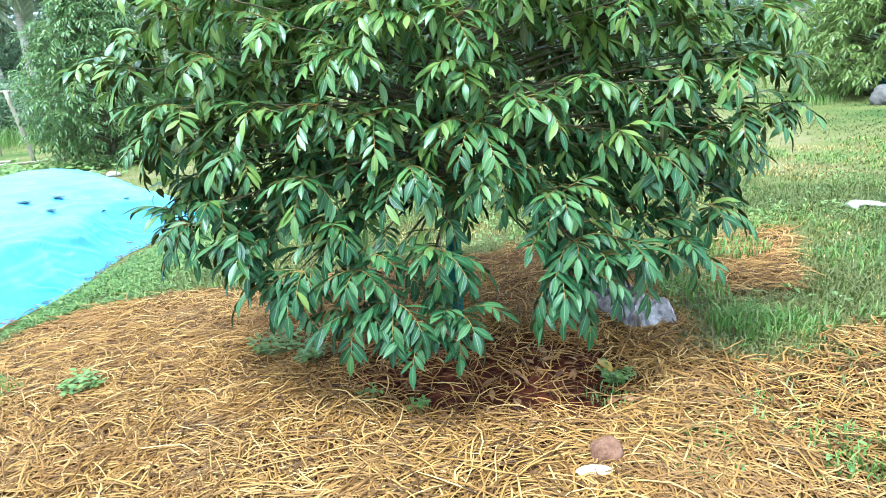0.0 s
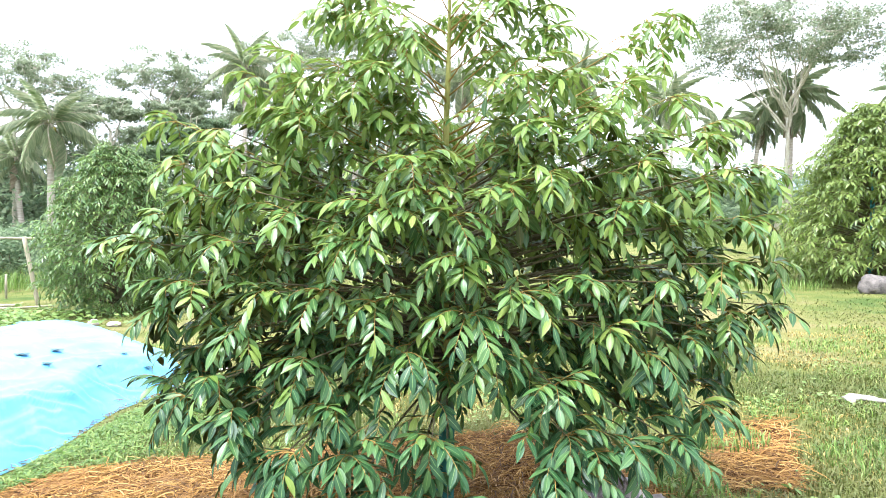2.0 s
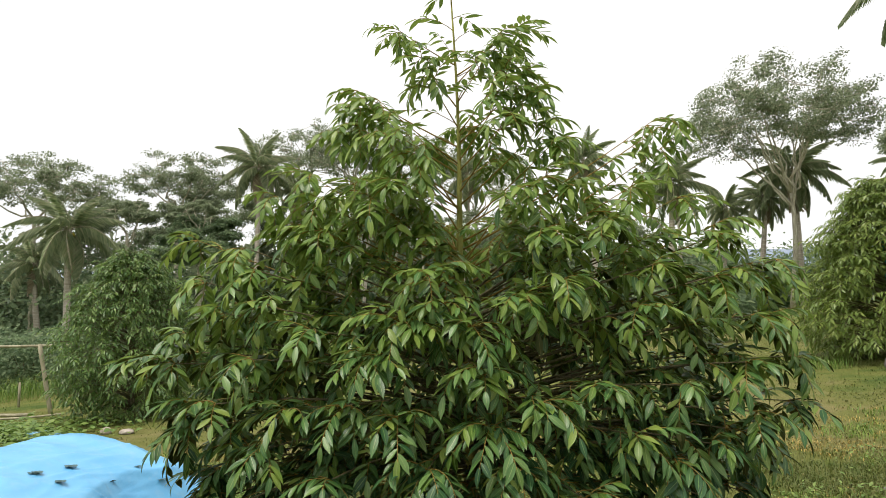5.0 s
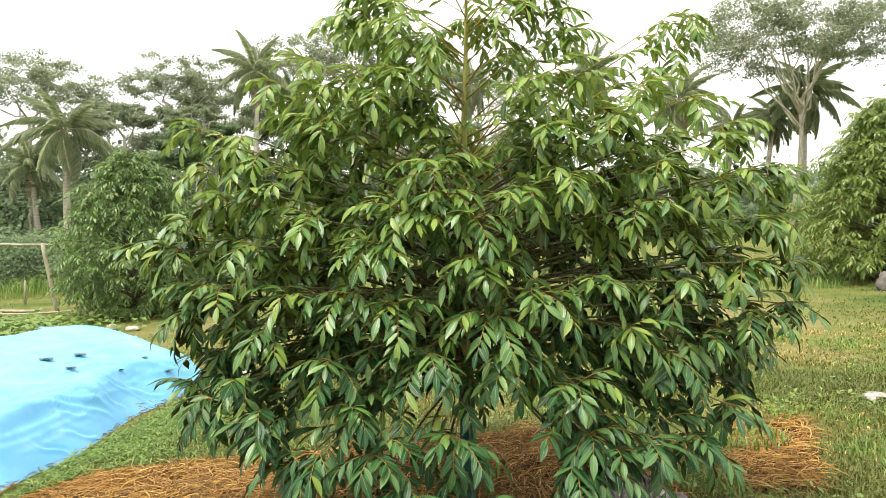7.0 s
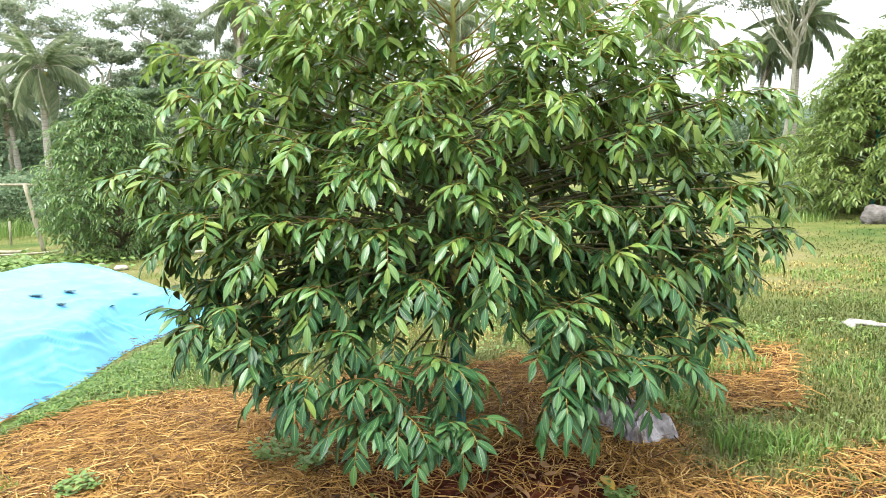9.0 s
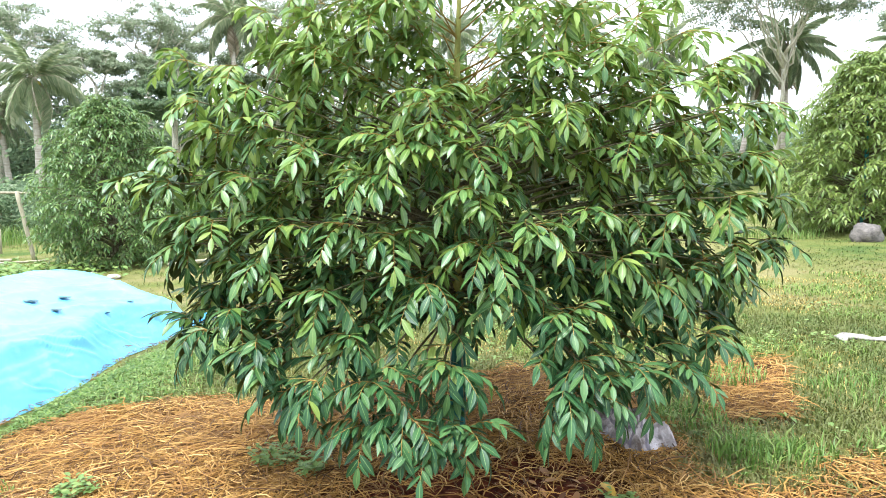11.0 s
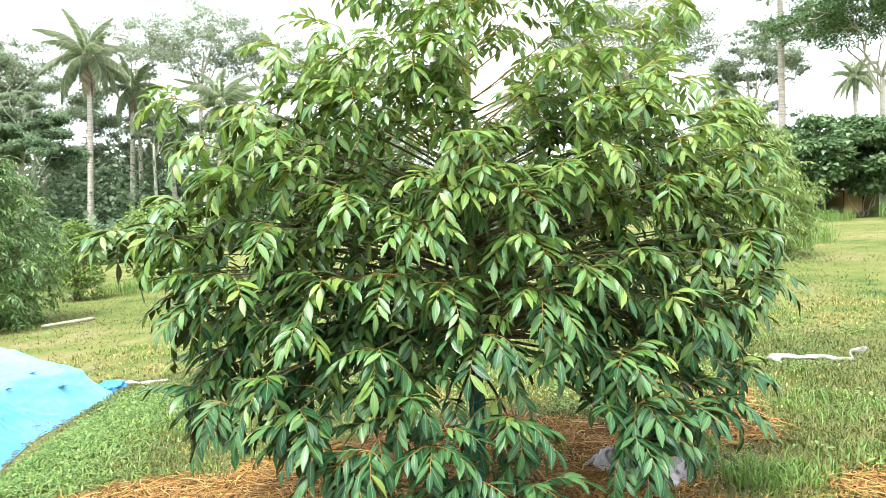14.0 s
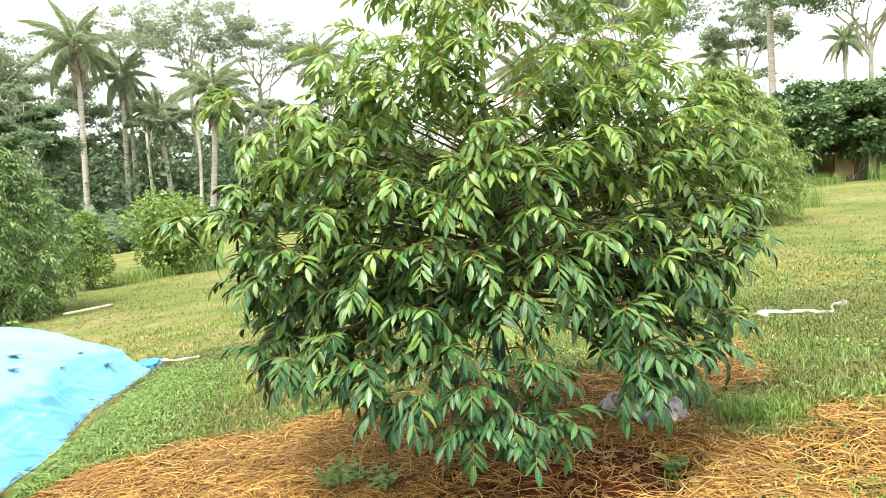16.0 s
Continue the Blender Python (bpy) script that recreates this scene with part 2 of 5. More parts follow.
# leaf outline: stations along the blade and half widths there
_S = np.array([0.0, 0.15, 0.40, 0.64, 0.84, 1.0])
_W = np.array([0.60, 1.0, 0.92, 0.42])
_mid = np.stack([_S, 0 * _S, 0 * _S], 1)
_lef = np.stack([_S[1:5], _W, 0.28 * _W], 1)
_rig = np.stack([_S[1:5], -_W, 0.28 * _W], 1)
LEAF_V = np.concatenate([_mid, _lef, _rig])
LEAF_F = [(0, 1, 6), (1, 2, 7, 6), (2, 3, 8, 7), (3, 4, 9, 8), (4, 5, 9), (0, 10, 1), (1, 10, 11, 2), (2, 11, 12, 3), (3, 12, 13, 4), (4, 13, 5)]
LEAF_UV = np.stack([0.5 + 0.5 * np.sign(LEAF_V[:, 1]), LEAF_V[:, 0]], 1)
LEAF2_F = LEAF_F + [tuple(i + 14 for i in f[::-1]) for f in LEAF_F]
LEAF2_UV = np.array([LEAF_UV[i % 14] for f in LEAF2_F for i in f])
LEAF2_M = [0] * 10 + [1] * 10


def leaf_verts(o, d, n, length, width, curl, both=True):
    """Blades: o base, d direction, n the upper side, for many leaves at once."""
    o, d, n = (np.asarray(x, float) for x in (o, d, n))
    d = unit(d)
    n = unit(n - d * (n * d).sum(-1, keepdims=True))
    s = np.cross(n, d)
    L, W, C = (np.asarray(x, float)[:, None, None] for x in (length, width, curl))
    x, y, z = (LEAF_V[None, :, i, None] for i in range(3))
    v = o[:, None] + d[:, None] * x * L * (1 - 0.25 * C * x) + s[:, None] * y * W + n[:, None] * (z * W - C * x * x * L)
    return np.concatenate([v, v - n[:, None] * 0.0012], 1) if both else v


# the same blade with fewer stations, for what stays far off
LITE = [0, 2, 5, 7, 11]
LITE_F = [(0, 1, 3), (1, 2, 3), (0, 4, 1), (1, 4, 2)]
LITE_UV = np.array([LEAF_UV[LITE[i]] for f in LITE_F for i in f])


class Leaves:
    def __init__(self):
        self.o, self.d, self.n, self.l, self.w, self.c = [], [], [], [], [], []

    def add(self, o, d, n, l, w, c):
        for a, b in zip((self.o, self.d, self.n, self.l, self.w, self.c), (o, d, n, l, w, c)):
            a.append(b)

    def pile(self, pick=None, both=True):
        p = Pile()
        idx = np.arange(len(self.o)) if pick is None else np.asarray(pick)
        a = [np.array(q)[idx] for q in (self.o, self.d, self.n, self.l, self.w, self.c)]
        if both:
            p.many(leaf_verts(*a), LEAF2_F, LEAF2_M, LEAF2_UV)
        else:
            p.many(leaf_verts(*a, False), LEAF_F, None, LEAF2_UV[:len(LEAF2_UV) // 2])
        return p

    def far_pile(self):
        p = Pile()
        a = [np.array(q) for q in (self.o, self.d, self.n, self.l, self.w, self.c)]
        p.many(leaf_verts(*a, False)[:, LITE], LITE_F, None, LITE_UV)
        return p


UP = np.array([0.0, 0.0, 1.0])


def twig_with_leaves(rng, start, az, rise, length, leaves, twigs, size=1.0, gap=0.024, first=0.15, hang=0.0):
    """A thin twig that arches over, with two rows of leaves that hang from it."""
    n = 6
    pts = [np.array(start, float)]
    el = rise
    for i in range(n):
        el -= rng.uniform(0.09, 0.27)
        az += rng.uniform(-0.10, 0.10)
        step = np.array([math.cos(az) * math.cos(el), math.sin(az) * math.cos(el), math.sin(el)])
        pts.append(pts[-1] + step * length / n)
    pts = np.array(pts)
    tube(twigs, pts, np.linspace(0.0023, 0.0009, n + 1) * size ** 0.5, 4, 0, False)
    s, side = first * length, rng.choice((-1, 1))
    sag = hang + rng.uniform(-0.15, 0.2)
    while s < length:
        u = s / length * n
        i = min(int(u), n - 1)
        p = pts[i] + (pts[i + 1] - pts[i]) * (u - i)
        t = unit(pts[i + 1] - pts[i])
        across = unit(np.cross(t, UP))
        lat = across * side
        last = s > length - gap * 1.2
        d = t * (1.0 if last else rng.uniform(0.5, 0.85)) + lat * (0.1 if last else rng.uniform(0.5, 0.9)) - UP * (rng.uniform(-0.15, 0.30) + sag)
        nn = np.cross(across, t) * 0.7 + UP * 0.3 + lat * rng.uniform(-0.1, 0.4) + rng.normal(0, 0.2, 3)
        l = size * rng.uniform(0.070, 0.103) * (0.85 if s < 0.3 * length else 1.0)
        leaves.add(p, d, nn, l, l * rng.uniform(0.128, 0.158), rng.uniform(0.05, 0.36))
        s += gap * rng.uniform(0.8, 1.2)
        side = -side


def spray(rng, hub, az, leaves, twigs, count=6, size=1.0, reach=0.27, gap=0.022, hang=0.0):
    """A fan of leafy twigs at the end of a limb."""
    for k in range(count):
        a = az + (k - (count - 1) / 2) * (3.4 / count) + rng.uniform(-0.2, 0.2)
        twig_with_leaves(rng, hub, a, rng.uniform(0.1, 0.85) if k % 3 else rng.uniform(-0.5, 0.1), size * reach * rng.uniform(0.55, 1.2), leaves, twigs, size, gap * size, 0.12, hang)


def limb_points(a, hub, lift, n=9):
    u = np.linspace(0, 1, n)[:, None]
    mid = (np.asarray(a) + hub) / 2 + UP * lift
    return (1 - u) ** 2 * a + 2 * u * (1 - u) * mid + u * u * hub


def ground_z(x, y):
    """Height of the sheet of ground: a gentle rise towards +x and a low mound at the tree."""
    z = 0.15 + 1.6 * math.tanh(0.045 * x / 1.6)
    z += 0.05 * math.exp(-((x + 0.1) ** 2 + (y - 2.95) ** 2) / 1.1)
    z += 0.025 * noise.noise((x * 0.9, y * 0.9, 0.3)) + 0.012 * noise.noise((x * 2.7, y * 2.7, 4.1))
    if y > 12:
        z += min(1.0, (y - 12) / 30) * 0.25 * noise.noise((x * 0.08, y * 0.08, 2.0))
    return z


# ---- ground ----
def straw_cover(x, y, laid=False):
    """0 to 1: how thickly mulch lies at a place of the plan."""
    wob = 0.22 * noise.noise((x * 1.3, y * 1.3, 7.7)) + 0.12 * noise.noise((x * 3.9, y * 3.9, 1.7))
    dx, dy = x + 0.45, y - 2.55
    c, s = math.cos(-0.18), math.sin(-0.18)
    u, v = (dx * c - dy * s) / 2.75, (dx * s + dy * c) / 1.95
    r = math.hypot(u, v) + wob
    lobe = math.hypot((x + 2.1) / 0.70, (y - 3.6) / 0.50) + wob
    a = max(0.0, min(1.0, (1.0 - min(r, lobe)) / 0.16))
    # to the east the grass has grown in, but for one square patch of straw
    u = x - 0.45 * (y - 3.4)
    patch = max(0.0, min(1.0, (min(u - 1.33, 1.86 - u, y - 3.38, 4.55 - y) + 0.5 * wob) / 0.10 + 0.5))
    east = max(0.0, min(1.0, (x - 1.0 + wob) / 0.15)) * max(0.0, min(1.0, (y - 2.72 + wob) / 0.15))
    a = a * (1 - east) + patch * east
    if laid:
        return a
    if x > 0.75 and y < 3.0:
        a *= 1 - 0.38 * min(1.0, (x - 0.75) / 0.5)
    return a


def bare_soil(x, y):
    """0 to 1: the reddish earth under the crown."""
    r = math.hypot((x - 0.10) / 0.80, (y - 2.70) / 0.46) + 0.4 * noise.noise((x * 2.2, y * 2.2, 3.3))
    return max(0.0, min(1.0, (1.05 - r) / 0.3))


def ground_mesh():
    n = 300
    k = np.linspace(-1, 1, n)
    xs = np.sinh(k * 7.2) / np.sinh(7.2) * 900
    ys = 3.0 + np.sinh(k * 7.2) / np.sinh(7.2) * 900
    v = [(x, y, ground_z(x, y)) for y in ys.tolist() for x in xs.tolist()]
    f = [(j * n + i, j * n + i + 1, (j + 1) * n + i + 1, (j + 1) * n + i) for j in range(n - 1) for i in range(n - 1)]
    me = bpy.data.meshes.new("ground")
    me.from_pydata(v, [], f)
    cover = me.attributes.new("mulch", "FLOAT", "POINT")
    soil = me.attributes.new("earth", "FLOAT", "POINT")
    cover.data.foreach_set("value", [straw_cover(p[0], p[1], True) if abs(p[0]) < 5 and abs(p[1] - 3) < 5 else 0.0 for p in v])
    soil.data.foreach_set("value", [bare_soil(p[0], p[1]) if abs(p[0]) < 5 and abs(p[1] - 3) < 5 else 0.0 for p in v])
    me.polygons.foreach_set("use_smooth", [True] * len(f))
    return me


def ground_material():
    k = Mat("ground", 0.95, 0.1)
    mid, fine = k.noise(9, 6), k.noise(46, 5)
    turf = turf_tone(k)
    litter = k.ramp(k.noise(26, 5), (0.3, lin("3c2410")), (0.7, lin("744e26")))
    earth = k.ramp(k.noise(21, 6), (0.3, lin("2e150d")), (0.52, lin("54291a")), (0.72, lin("7a432b")))
    a = k.t.nodes.new("ShaderNodeAttribute")
    a.attribute_name = "mulch"
    b = k.t.nodes.new("ShaderNodeAttribute")
    b.attribute_name = "earth"
    c = k.mix(a.outputs["Fac"], turf, litter)
    c = k.mix(b.outputs["Fac"], c, earth)
    k.color(c).bump(k.math("ADD", k.math("MULTIPLY", mid, 0.8), fine), 0.9, 0.04)
    return k.m


ground = new("ground", ground_mesh())
ground.data.materials.append(ground_material())
tagged(ground, "grassy orchard ground with yellowed turf and straw mulch", "ground", kind="structure")


# ---- the durian tree ----
BASE = np.array([-0.037, 3.15, 0.0])
BASE[2] = ground_z(BASE[0], BASE[1]) - 0.02
LOW = [
    (-0.16, 2.33, 0.60), (-0.02, 2.34, 0.62), (-0.38, 2.36, 0.63), (-0.26, 2.34, 0.68), (0.36, 2.37, 0.76), (0.50, 2.40, 0.80), (-0.68, 2.45, 0.73),
    (0.41, 2.38, 0.73), (-0.60, 2.43, 0.78), (-0.39, 2.39, 0.79), (0.64, 2.46, 0.81), (0.83, 2.54, 0.82),
    (-0.79, 2.51, 0.84), (-0.08, 2.38, 0.86), (0.42, 2.43, 0.86), (-0.86, 2.55, 0.90), (1.01, 2.65, 0.92), (-1.11, 2.68, 0.92),
    (-0.46, 2.45, 0.95), (-0.95, 2.61, 1.01), (0.38, 2.46, 1.04), (-0.56, 2.50, 1.12), (0.14, 2.45, 1.15), (0.74, 2.55, 1.15),
    (-0.19, 2.45, 1.16), (0.91, 2.62, 1.19), (-0.82, 2.57, 1.23), (0.59, 2.52, 1.25), (-1.21, 2.76, 1.28), (1.43, 3.05, 1.28),
]
MIDDLE = [
    (1.13, 2.73, 1.29), (0.05, 2.47, 1.30), (-0.30, 2.48, 1.35), (-0.74, 2.56, 1.37), (-1.22, 2.76, 1.39), (0.25, 2.48, 1.39),
    (-0.50, 2.51, 1.39), (-1.07, 2.68, 1.39), (0.81, 2.60, 1.42), (0.46, 2.52, 1.43), (1.47, 3.06, 1.48), (1.12, 2.73, 1.49),
    (0.05, 2.49, 1.50), (-1.31, 2.84, 1.55), (-1.56, 3.06, 1.56), (-0.90, 2.63, 1.57), (-0.41, 2.52, 1.58), (1.32, 2.95, 1.67),
    (-1.28, 2.86, 1.68), (-0.01, 2.50, 1.68), (1.20, 2.82, 1.68), (-0.64, 2.57, 1.68), (-0.28, 2.52, 1.70), (0.65, 2.59, 1.72),
    (-1.05, 2.73, 1.76), (-0.11, 2.52, 1.77), (-0.84, 2.64, 1.78), (0.20, 2.53, 1.79), (1.36, 3.06, 1.84), (0.36, 2.55, 1.85),
]
HIGH = [
    (1.03, 2.75, 1.85), (-0.17, 2.53, 1.88), (0.74, 2.64, 1.90), (-1.17, 2.83, 1.90), (1.27, 2.98, 1.91), (1.44, 3.06, 1.93),
    (-0.91, 2.70, 1.94), (1.08, 2.85, 2.03), (-0.97, 2.77, 2.04), (0.30, 2.59, 2.05), (0.54, 2.64, 2.08), (-0.61, 2.66, 2.09),
    (1.12, 2.96, 2.09), (-1.31, 3.07, 2.12), (0.18, 2.63, 2.22), (-0.40, 2.66, 2.22), (-0.63, 2.72, 2.23),
    (0.98, 2.99, 2.23), (0.41, 2.67, 2.24), (0.71, 2.78, 2.25), (-0.86, 2.88, 2.28), (-0.28, 2.66, 2.29), (0.33, 2.68, 2.29),
    (-0.48, 2.70, 2.29), (-0.69, 2.81, 2.36), (-0.23, 2.69, 2.41), 
]
CROWN = [
    (0.46, 2.78, 2.47), (0.95, 3.09, 2.49), (-0.29, 2.74, 2.51), (-0.43, 2.79, 2.54), (0.42, 2.82, 2.57), (-0.68, 2.96, 2.59),
    (0.22, 2.78, 2.59), (-0.56, 2.89, 2.60), (0.89, 3.10, 2.61), (1.00, 3.10, 2.63), (0.33, 2.86, 2.70),
    (-0.56, 2.97, 2.71), (0.21, 2.84, 2.72), (-0.46, 2.92, 2.73), (0.34, 2.93, 2.82), (0.22, 2.90, 2.84),
    (-0.19, 2.89, 2.84), (-0.61, 3.11, 2.85), (-0.22, 2.93, 2.93), (0.15, 2.94, 2.96), (0.20, 3.00, 3.05), 
    (0.33, 3.13, 3.13), (-0.34, 3.13, 3.15),
]


def half_width(z):
    return float(np.interp(z, [0.3, 0.73, 1.0, 1.5, 2.0, 2.27, 2.55, 2.83, 3.15], [0.85, 1.15, 1.30, 1.36, 1.14, 0.74, 0.46, 0.22, 0.06]))


def durian_tree():
    rng = np.random.default_rng(11)
    tree = thing("durian_tree", BASE, 0, "young durian tree with glossy drooping dark-green leaves, in straw mulch", "tree")
    leaves, twigs = Leaves(), Pile()
    top = 3.44 - BASE[2]
    # trunk
    p = Pile()
    h = np.linspace(-0.06, top, 26)
    line = np.stack([0.010 * np.sin(h * 3.1), 0.01 * np.sin(h * 2.3 + 1), h], 1)
    tube(p, line, np.interp(h, [-0.06, 0.05, 0.5, 1.5, 2.4, top], [0.060, 0.046, 0.037, 0.022, 0.0088, 0.003]), 14)
    k = Mat("trunk_bark", 0.85, 0.2)
    grain = k.noise(22, 5, (1, 1, 0.25))
    z = k.t.nodes.new("ShaderNodeSeparateXYZ")
    k.put(k.co.outputs["Object"], z.inputs[0])
    edge = k.math("ADD", z.outputs[2], k.math("MULTIPLY", k.noise(5), 0.25))
    wash = k.ramp(edge, (0.66, (1, 1, 1, 1)), (0.95, (0, 0, 0, 1)))
    bark = k.ramp(grain, (0.35, lin("6f7038")), (0.65, lin("a8a660")))
    paint = k.ramp(grain, (0.35, lin("16403c")), (0.65, lin("2c625c")))
    k.color(k.mix(wash, bark, paint)).bump(grain, 0.5, 0.006)
    child("trunk", p.mesh("trunk", k.m), tree, "slim trunk, lower part washed blue-green")

    def axis(zz):
        return np.array([np.interp(zz, h, line[:, 0]), np.interp(zz, h, line[:, 1]), zz])

    def limb(hub, count, size, reach, bare=0.45, hang=0.0):
        size *= float(np.interp(hub[2], [0.9, 1.7, 2.4, 3.0], [1.0, 0.97, 0.93, 0.92]))
        hub = np.asarray(hub, float) - BASE
        dist = math.hypot(hub[0], hub[1])
        slope = float(np.interp(hub[2], [0.5, 0.9, 1.6, 2.3], [-0.35, 0.02, 0.28, 0.55]))
        za = max(0.52, min(top - 0.12, hub[2] - slope * dist - 0.03))
        pts = limb_points(axis(za), hub, float(np.interp(hub[2], [0.6, 1.6, 2.4], [0.16, 0.06, -0.05])) * dist)
        n = len(pts)
        q = Pile()
        thin = 0.62 if hub[2] > 1.9 else 1.0
        tube(q, pts, np.linspace(0.0095, 0.0026, n) * (0.55 + 0.4 * min(1, dist)) * thin, 6)
        child("limb", q.mesh("limb", M_TWIG if hub[2] > 1.9 else M_BARK), tree)
        az = math.atan2(hub[1], hub[0]) if dist > 0.08 else rng.uniform(0, 6.28)
        spray(rng, pts[-1], az, leaves, twigs, count, size, reach, 0.0165, hang)
        u = bare + 0.1
        side = 1
        while u < 0.97:
            i = min(int(u * (n - 1)), n - 2)
            pp = pts[i] + (pts[i + 1] - pts[i]) * (u * (n - 1) - i)
            twig_with_leaves(rng, pp, az + side * rng.uniform(0.3, 1.2), rng.uniform(-0.2, 0.9), reach * rng.uniform(0.7, 1.2), leaves, twigs, size, 0.0175 * size, 0.12, hang)
            side = -side
            u += rng.uniform(0.09, 0.15)

    for hub in LOW:
        limb(hub, 7, 1.0, 0.19, 0.62 if hub[2] < 0.9 else 0.42, 0.08)
    for hub in MIDDLE:
        limb(hub, 6, 1.0, 0.185, 0.40, 0.02)
    for hub in HIGH:
        limb(hub, 5, 1.0, 0.19, 0.42, 0.0)
    for x, y, z in CROWN:
        limb((x if x > 0.8 else 0.86 * x, y, z), 4, 1.0, 0.18, 0.5, 0.0)
    # short leafy limbs close round the upper trunk
    for i in range(14):
        z = 1.45 + 0.75 * (i + 0.5) / 14
        a = -math.pi / 2 + 2.6 * math.sin(i * 2.4)
        r = half_width(z) * rng.uniform(0.25, 0.55)
        limb((BASE[0] + math.cos(a) * r, BASE[1] + math.sin(a) * r, z + 0.1 * r), 4, 1.0, 0.20, 0.4)
    # shaded limbs low behind the front ones, with a gap beside the trunk
    for i in range(30):
        x = -1.22 + 2.52 * (i + 0.5) / 30
        if -0.2 < x < 0.30:
            continue
        limb((BASE[0] + x, 2.58 + 0.12 * (i % 3) + 0.22 * abs(x), 0.80 + 0.10 * (i % 4) + 0.10 * abs(x)), 6, 1.0, 0.18, 0.5, 0.05)
    # inner front, then the sides and back
    for i in range(48):
        z = 1.0 + 1.25 * ((i + 0.5) / 48)
        x = half_width(z) * 0.85 * math.sin(i * 2.4)
        k = math.sqrt(max(0.05, 1 - (x / half_width(z)) ** 2)) * rng.uniform(0.12, 0.42)
        limb((BASE[0] + x, BASE[1] - k, z), 5, 1.0, 0.22, 0.5)
    for i in range(104):
        z = 0.98 + 1.80 * ((i + 0.5) / 104) ** 1.1
        a = i * 2.39996
        r = half_width(z) * rng.uniform(0.70, 1.0)
        x, y = math.cos(a) * r, math.sin(a) * r * 0.8
        if y < -0.2 * abs(x):
            y = -y
        if z > 1.9 and i % 2 or z > 2.3 and i % 4:
            continue
        limb((BASE[0] + x, BASE[1] + y, z), 6, 1.0, 0.22, 0.4)
    # the leader, with long arching twigs all round it
    for i in range(15):
        zz = top - 0.03 - 0.062 * i
        twig_with_leaves(rng, axis(zz), i * 2.4, rng.uniform(0.55, 0.95), 0.14 + 0.020 * i, leaves, twigs, 1.0, 0.028, 0.30, 0.1)
    twig_mesh = twigs.mesh("twigs", M_TWIG)
    child("twig_growth", twig_mesh, tree, kind="stuff")
    order = np.argsort(np.array(leaves.o)[:, 1])
    single, rest = order[:300], order[300:]
    # light and shade painted by height: paler leaves above, darker ones below
    lit = rng.random(len(rest)) < np.interp(np.array(leaves.o)[rest][:, 2], [0.6, 1.0, 1.5, 2.0], [0.02, 0.2, 0.6, 1.0])
    dulled = ~lit & (rng.random(len(rest)) < np.interp(np.array(leaves.o)[rest][:, 2], [0.6, 1.25], [1.0, 0.0]))
    child("foliage", leaves.pile(rest[~lit & ~dulled]).mesh("foliage", M_LEAF, M_UNDER), tree, kind="stuff")
    child("old_foliage", leaves.pile(rest[dulled]).mesh("old_foliage", M_LEAF_SHADED, M_UNDER), tree, "low leaves with the crown's shade darkened into their colour", kind="stuff")
    child("young_foliage", leaves.pile(rest[lit], False).mesh("young_foliage", M_LEAF_LIT), tree, "upper leaves, yellow-green lightened for light shining through", kind="stuff")
    # the leaves nearest to the path, one by one, on eight shared blades
    blades = []
    for i in range(8):
        c = 0.02 + 0.027 * i
        pl = Pile()
        pl.many(leaf_verts([(0, 0, 0)], [(1, 0, 0)], [(0, 0, 1)], [0.13], [0.0192], [c]), LEAF2_F, LEAF2_M, LEAF2_UV)
        blades.append((c, pl.mesh("leaf", M_LEAF_SHADED, M_UNDER)))
    for i in single.tolist():
        d = unit(np.array(leaves.d[i]))
        n = np.array(leaves.n[i])
        n = unit(n - d * (n @ d))
        s = np.cross(n, d)
        me = min(blades, key=lambda b: abs(b[0] - leaves.c[i]))[1]
        ob = child("leaf", me, tree)
        sc = leaves.l[i] / 0.13
        m = Matrix(((d[0], s[0], n[0], 0), (d[1], s[1], n[1], 0), (d[2], s[2], n[2], 0), (0, 0, 0, 1)))
        ob.matrix_local = Matrix.Translation(leaves.o[i]) @ m @ Matrix.Scale(sc, 4)
    return tree


durian_tree()


# ---- covered heap ----
def heap_z(u, v):
    """Height of the sheet over the heap: u across (0 inner edge), v along (0 near end), both 0 to 1."""
    rise = lambda q, w: 0.5 - 0.5 * math.cos(math.pi * max(0.0, min(1.0, q / w)))
    d = u * 3.7
    far = max(0.0, min(1.0, (1 - v) / 0.30))
    end = 0.1 * far + 0.9 * math.sin(far * math.pi / 2)
    t = d / (0.235 + 0.04 * math.sin(v * 17 - 2.34))
    wall = (0.34 + 0.05 * (1 - v)) * (t if t < 0.9 else 0.9 + 0.1 * math.sin(min(1.0, (t - 0.9) / 0.2) * math.pi / 2))
    crown = 0.37 * math.sin(min(1.0, max(0.0, d - 0.21) / 1.15) * math.pi / 2) - 0.05 * max(0.0, d - 1.3)
    return (wall * min(1.0, 0.35 + 0.9 * far) * min(1.0, 8 * (1 - v)) + crown * end) * rise(v + 0.03, 0.15) * rise(1 - u, 0.72)


# creases of the sheet's flank: start and end, each as distance up the sheet and place along it
CREASES = [(0.23, 0.478, 0.03, 0.600, 1.2), (0.25, 0.262, 0.05, 0.412, 1.0), (0.21, 0.258, 0.09, 0.345, 0.7), (0.25, 0.300, 0.09, 0.430, 0.9), (0.24, 0.330, 0.14, 0.405, 0.7), (0.10, 0.160, 0.01, 0.222, 0.8), (0.12, 0.240, 0.01, 0.317, 0.8), (0.16, 0.425, 0.05, 0.490, 0.6), (0.15, 0.56, 0.04, 0.66, 0.6)]


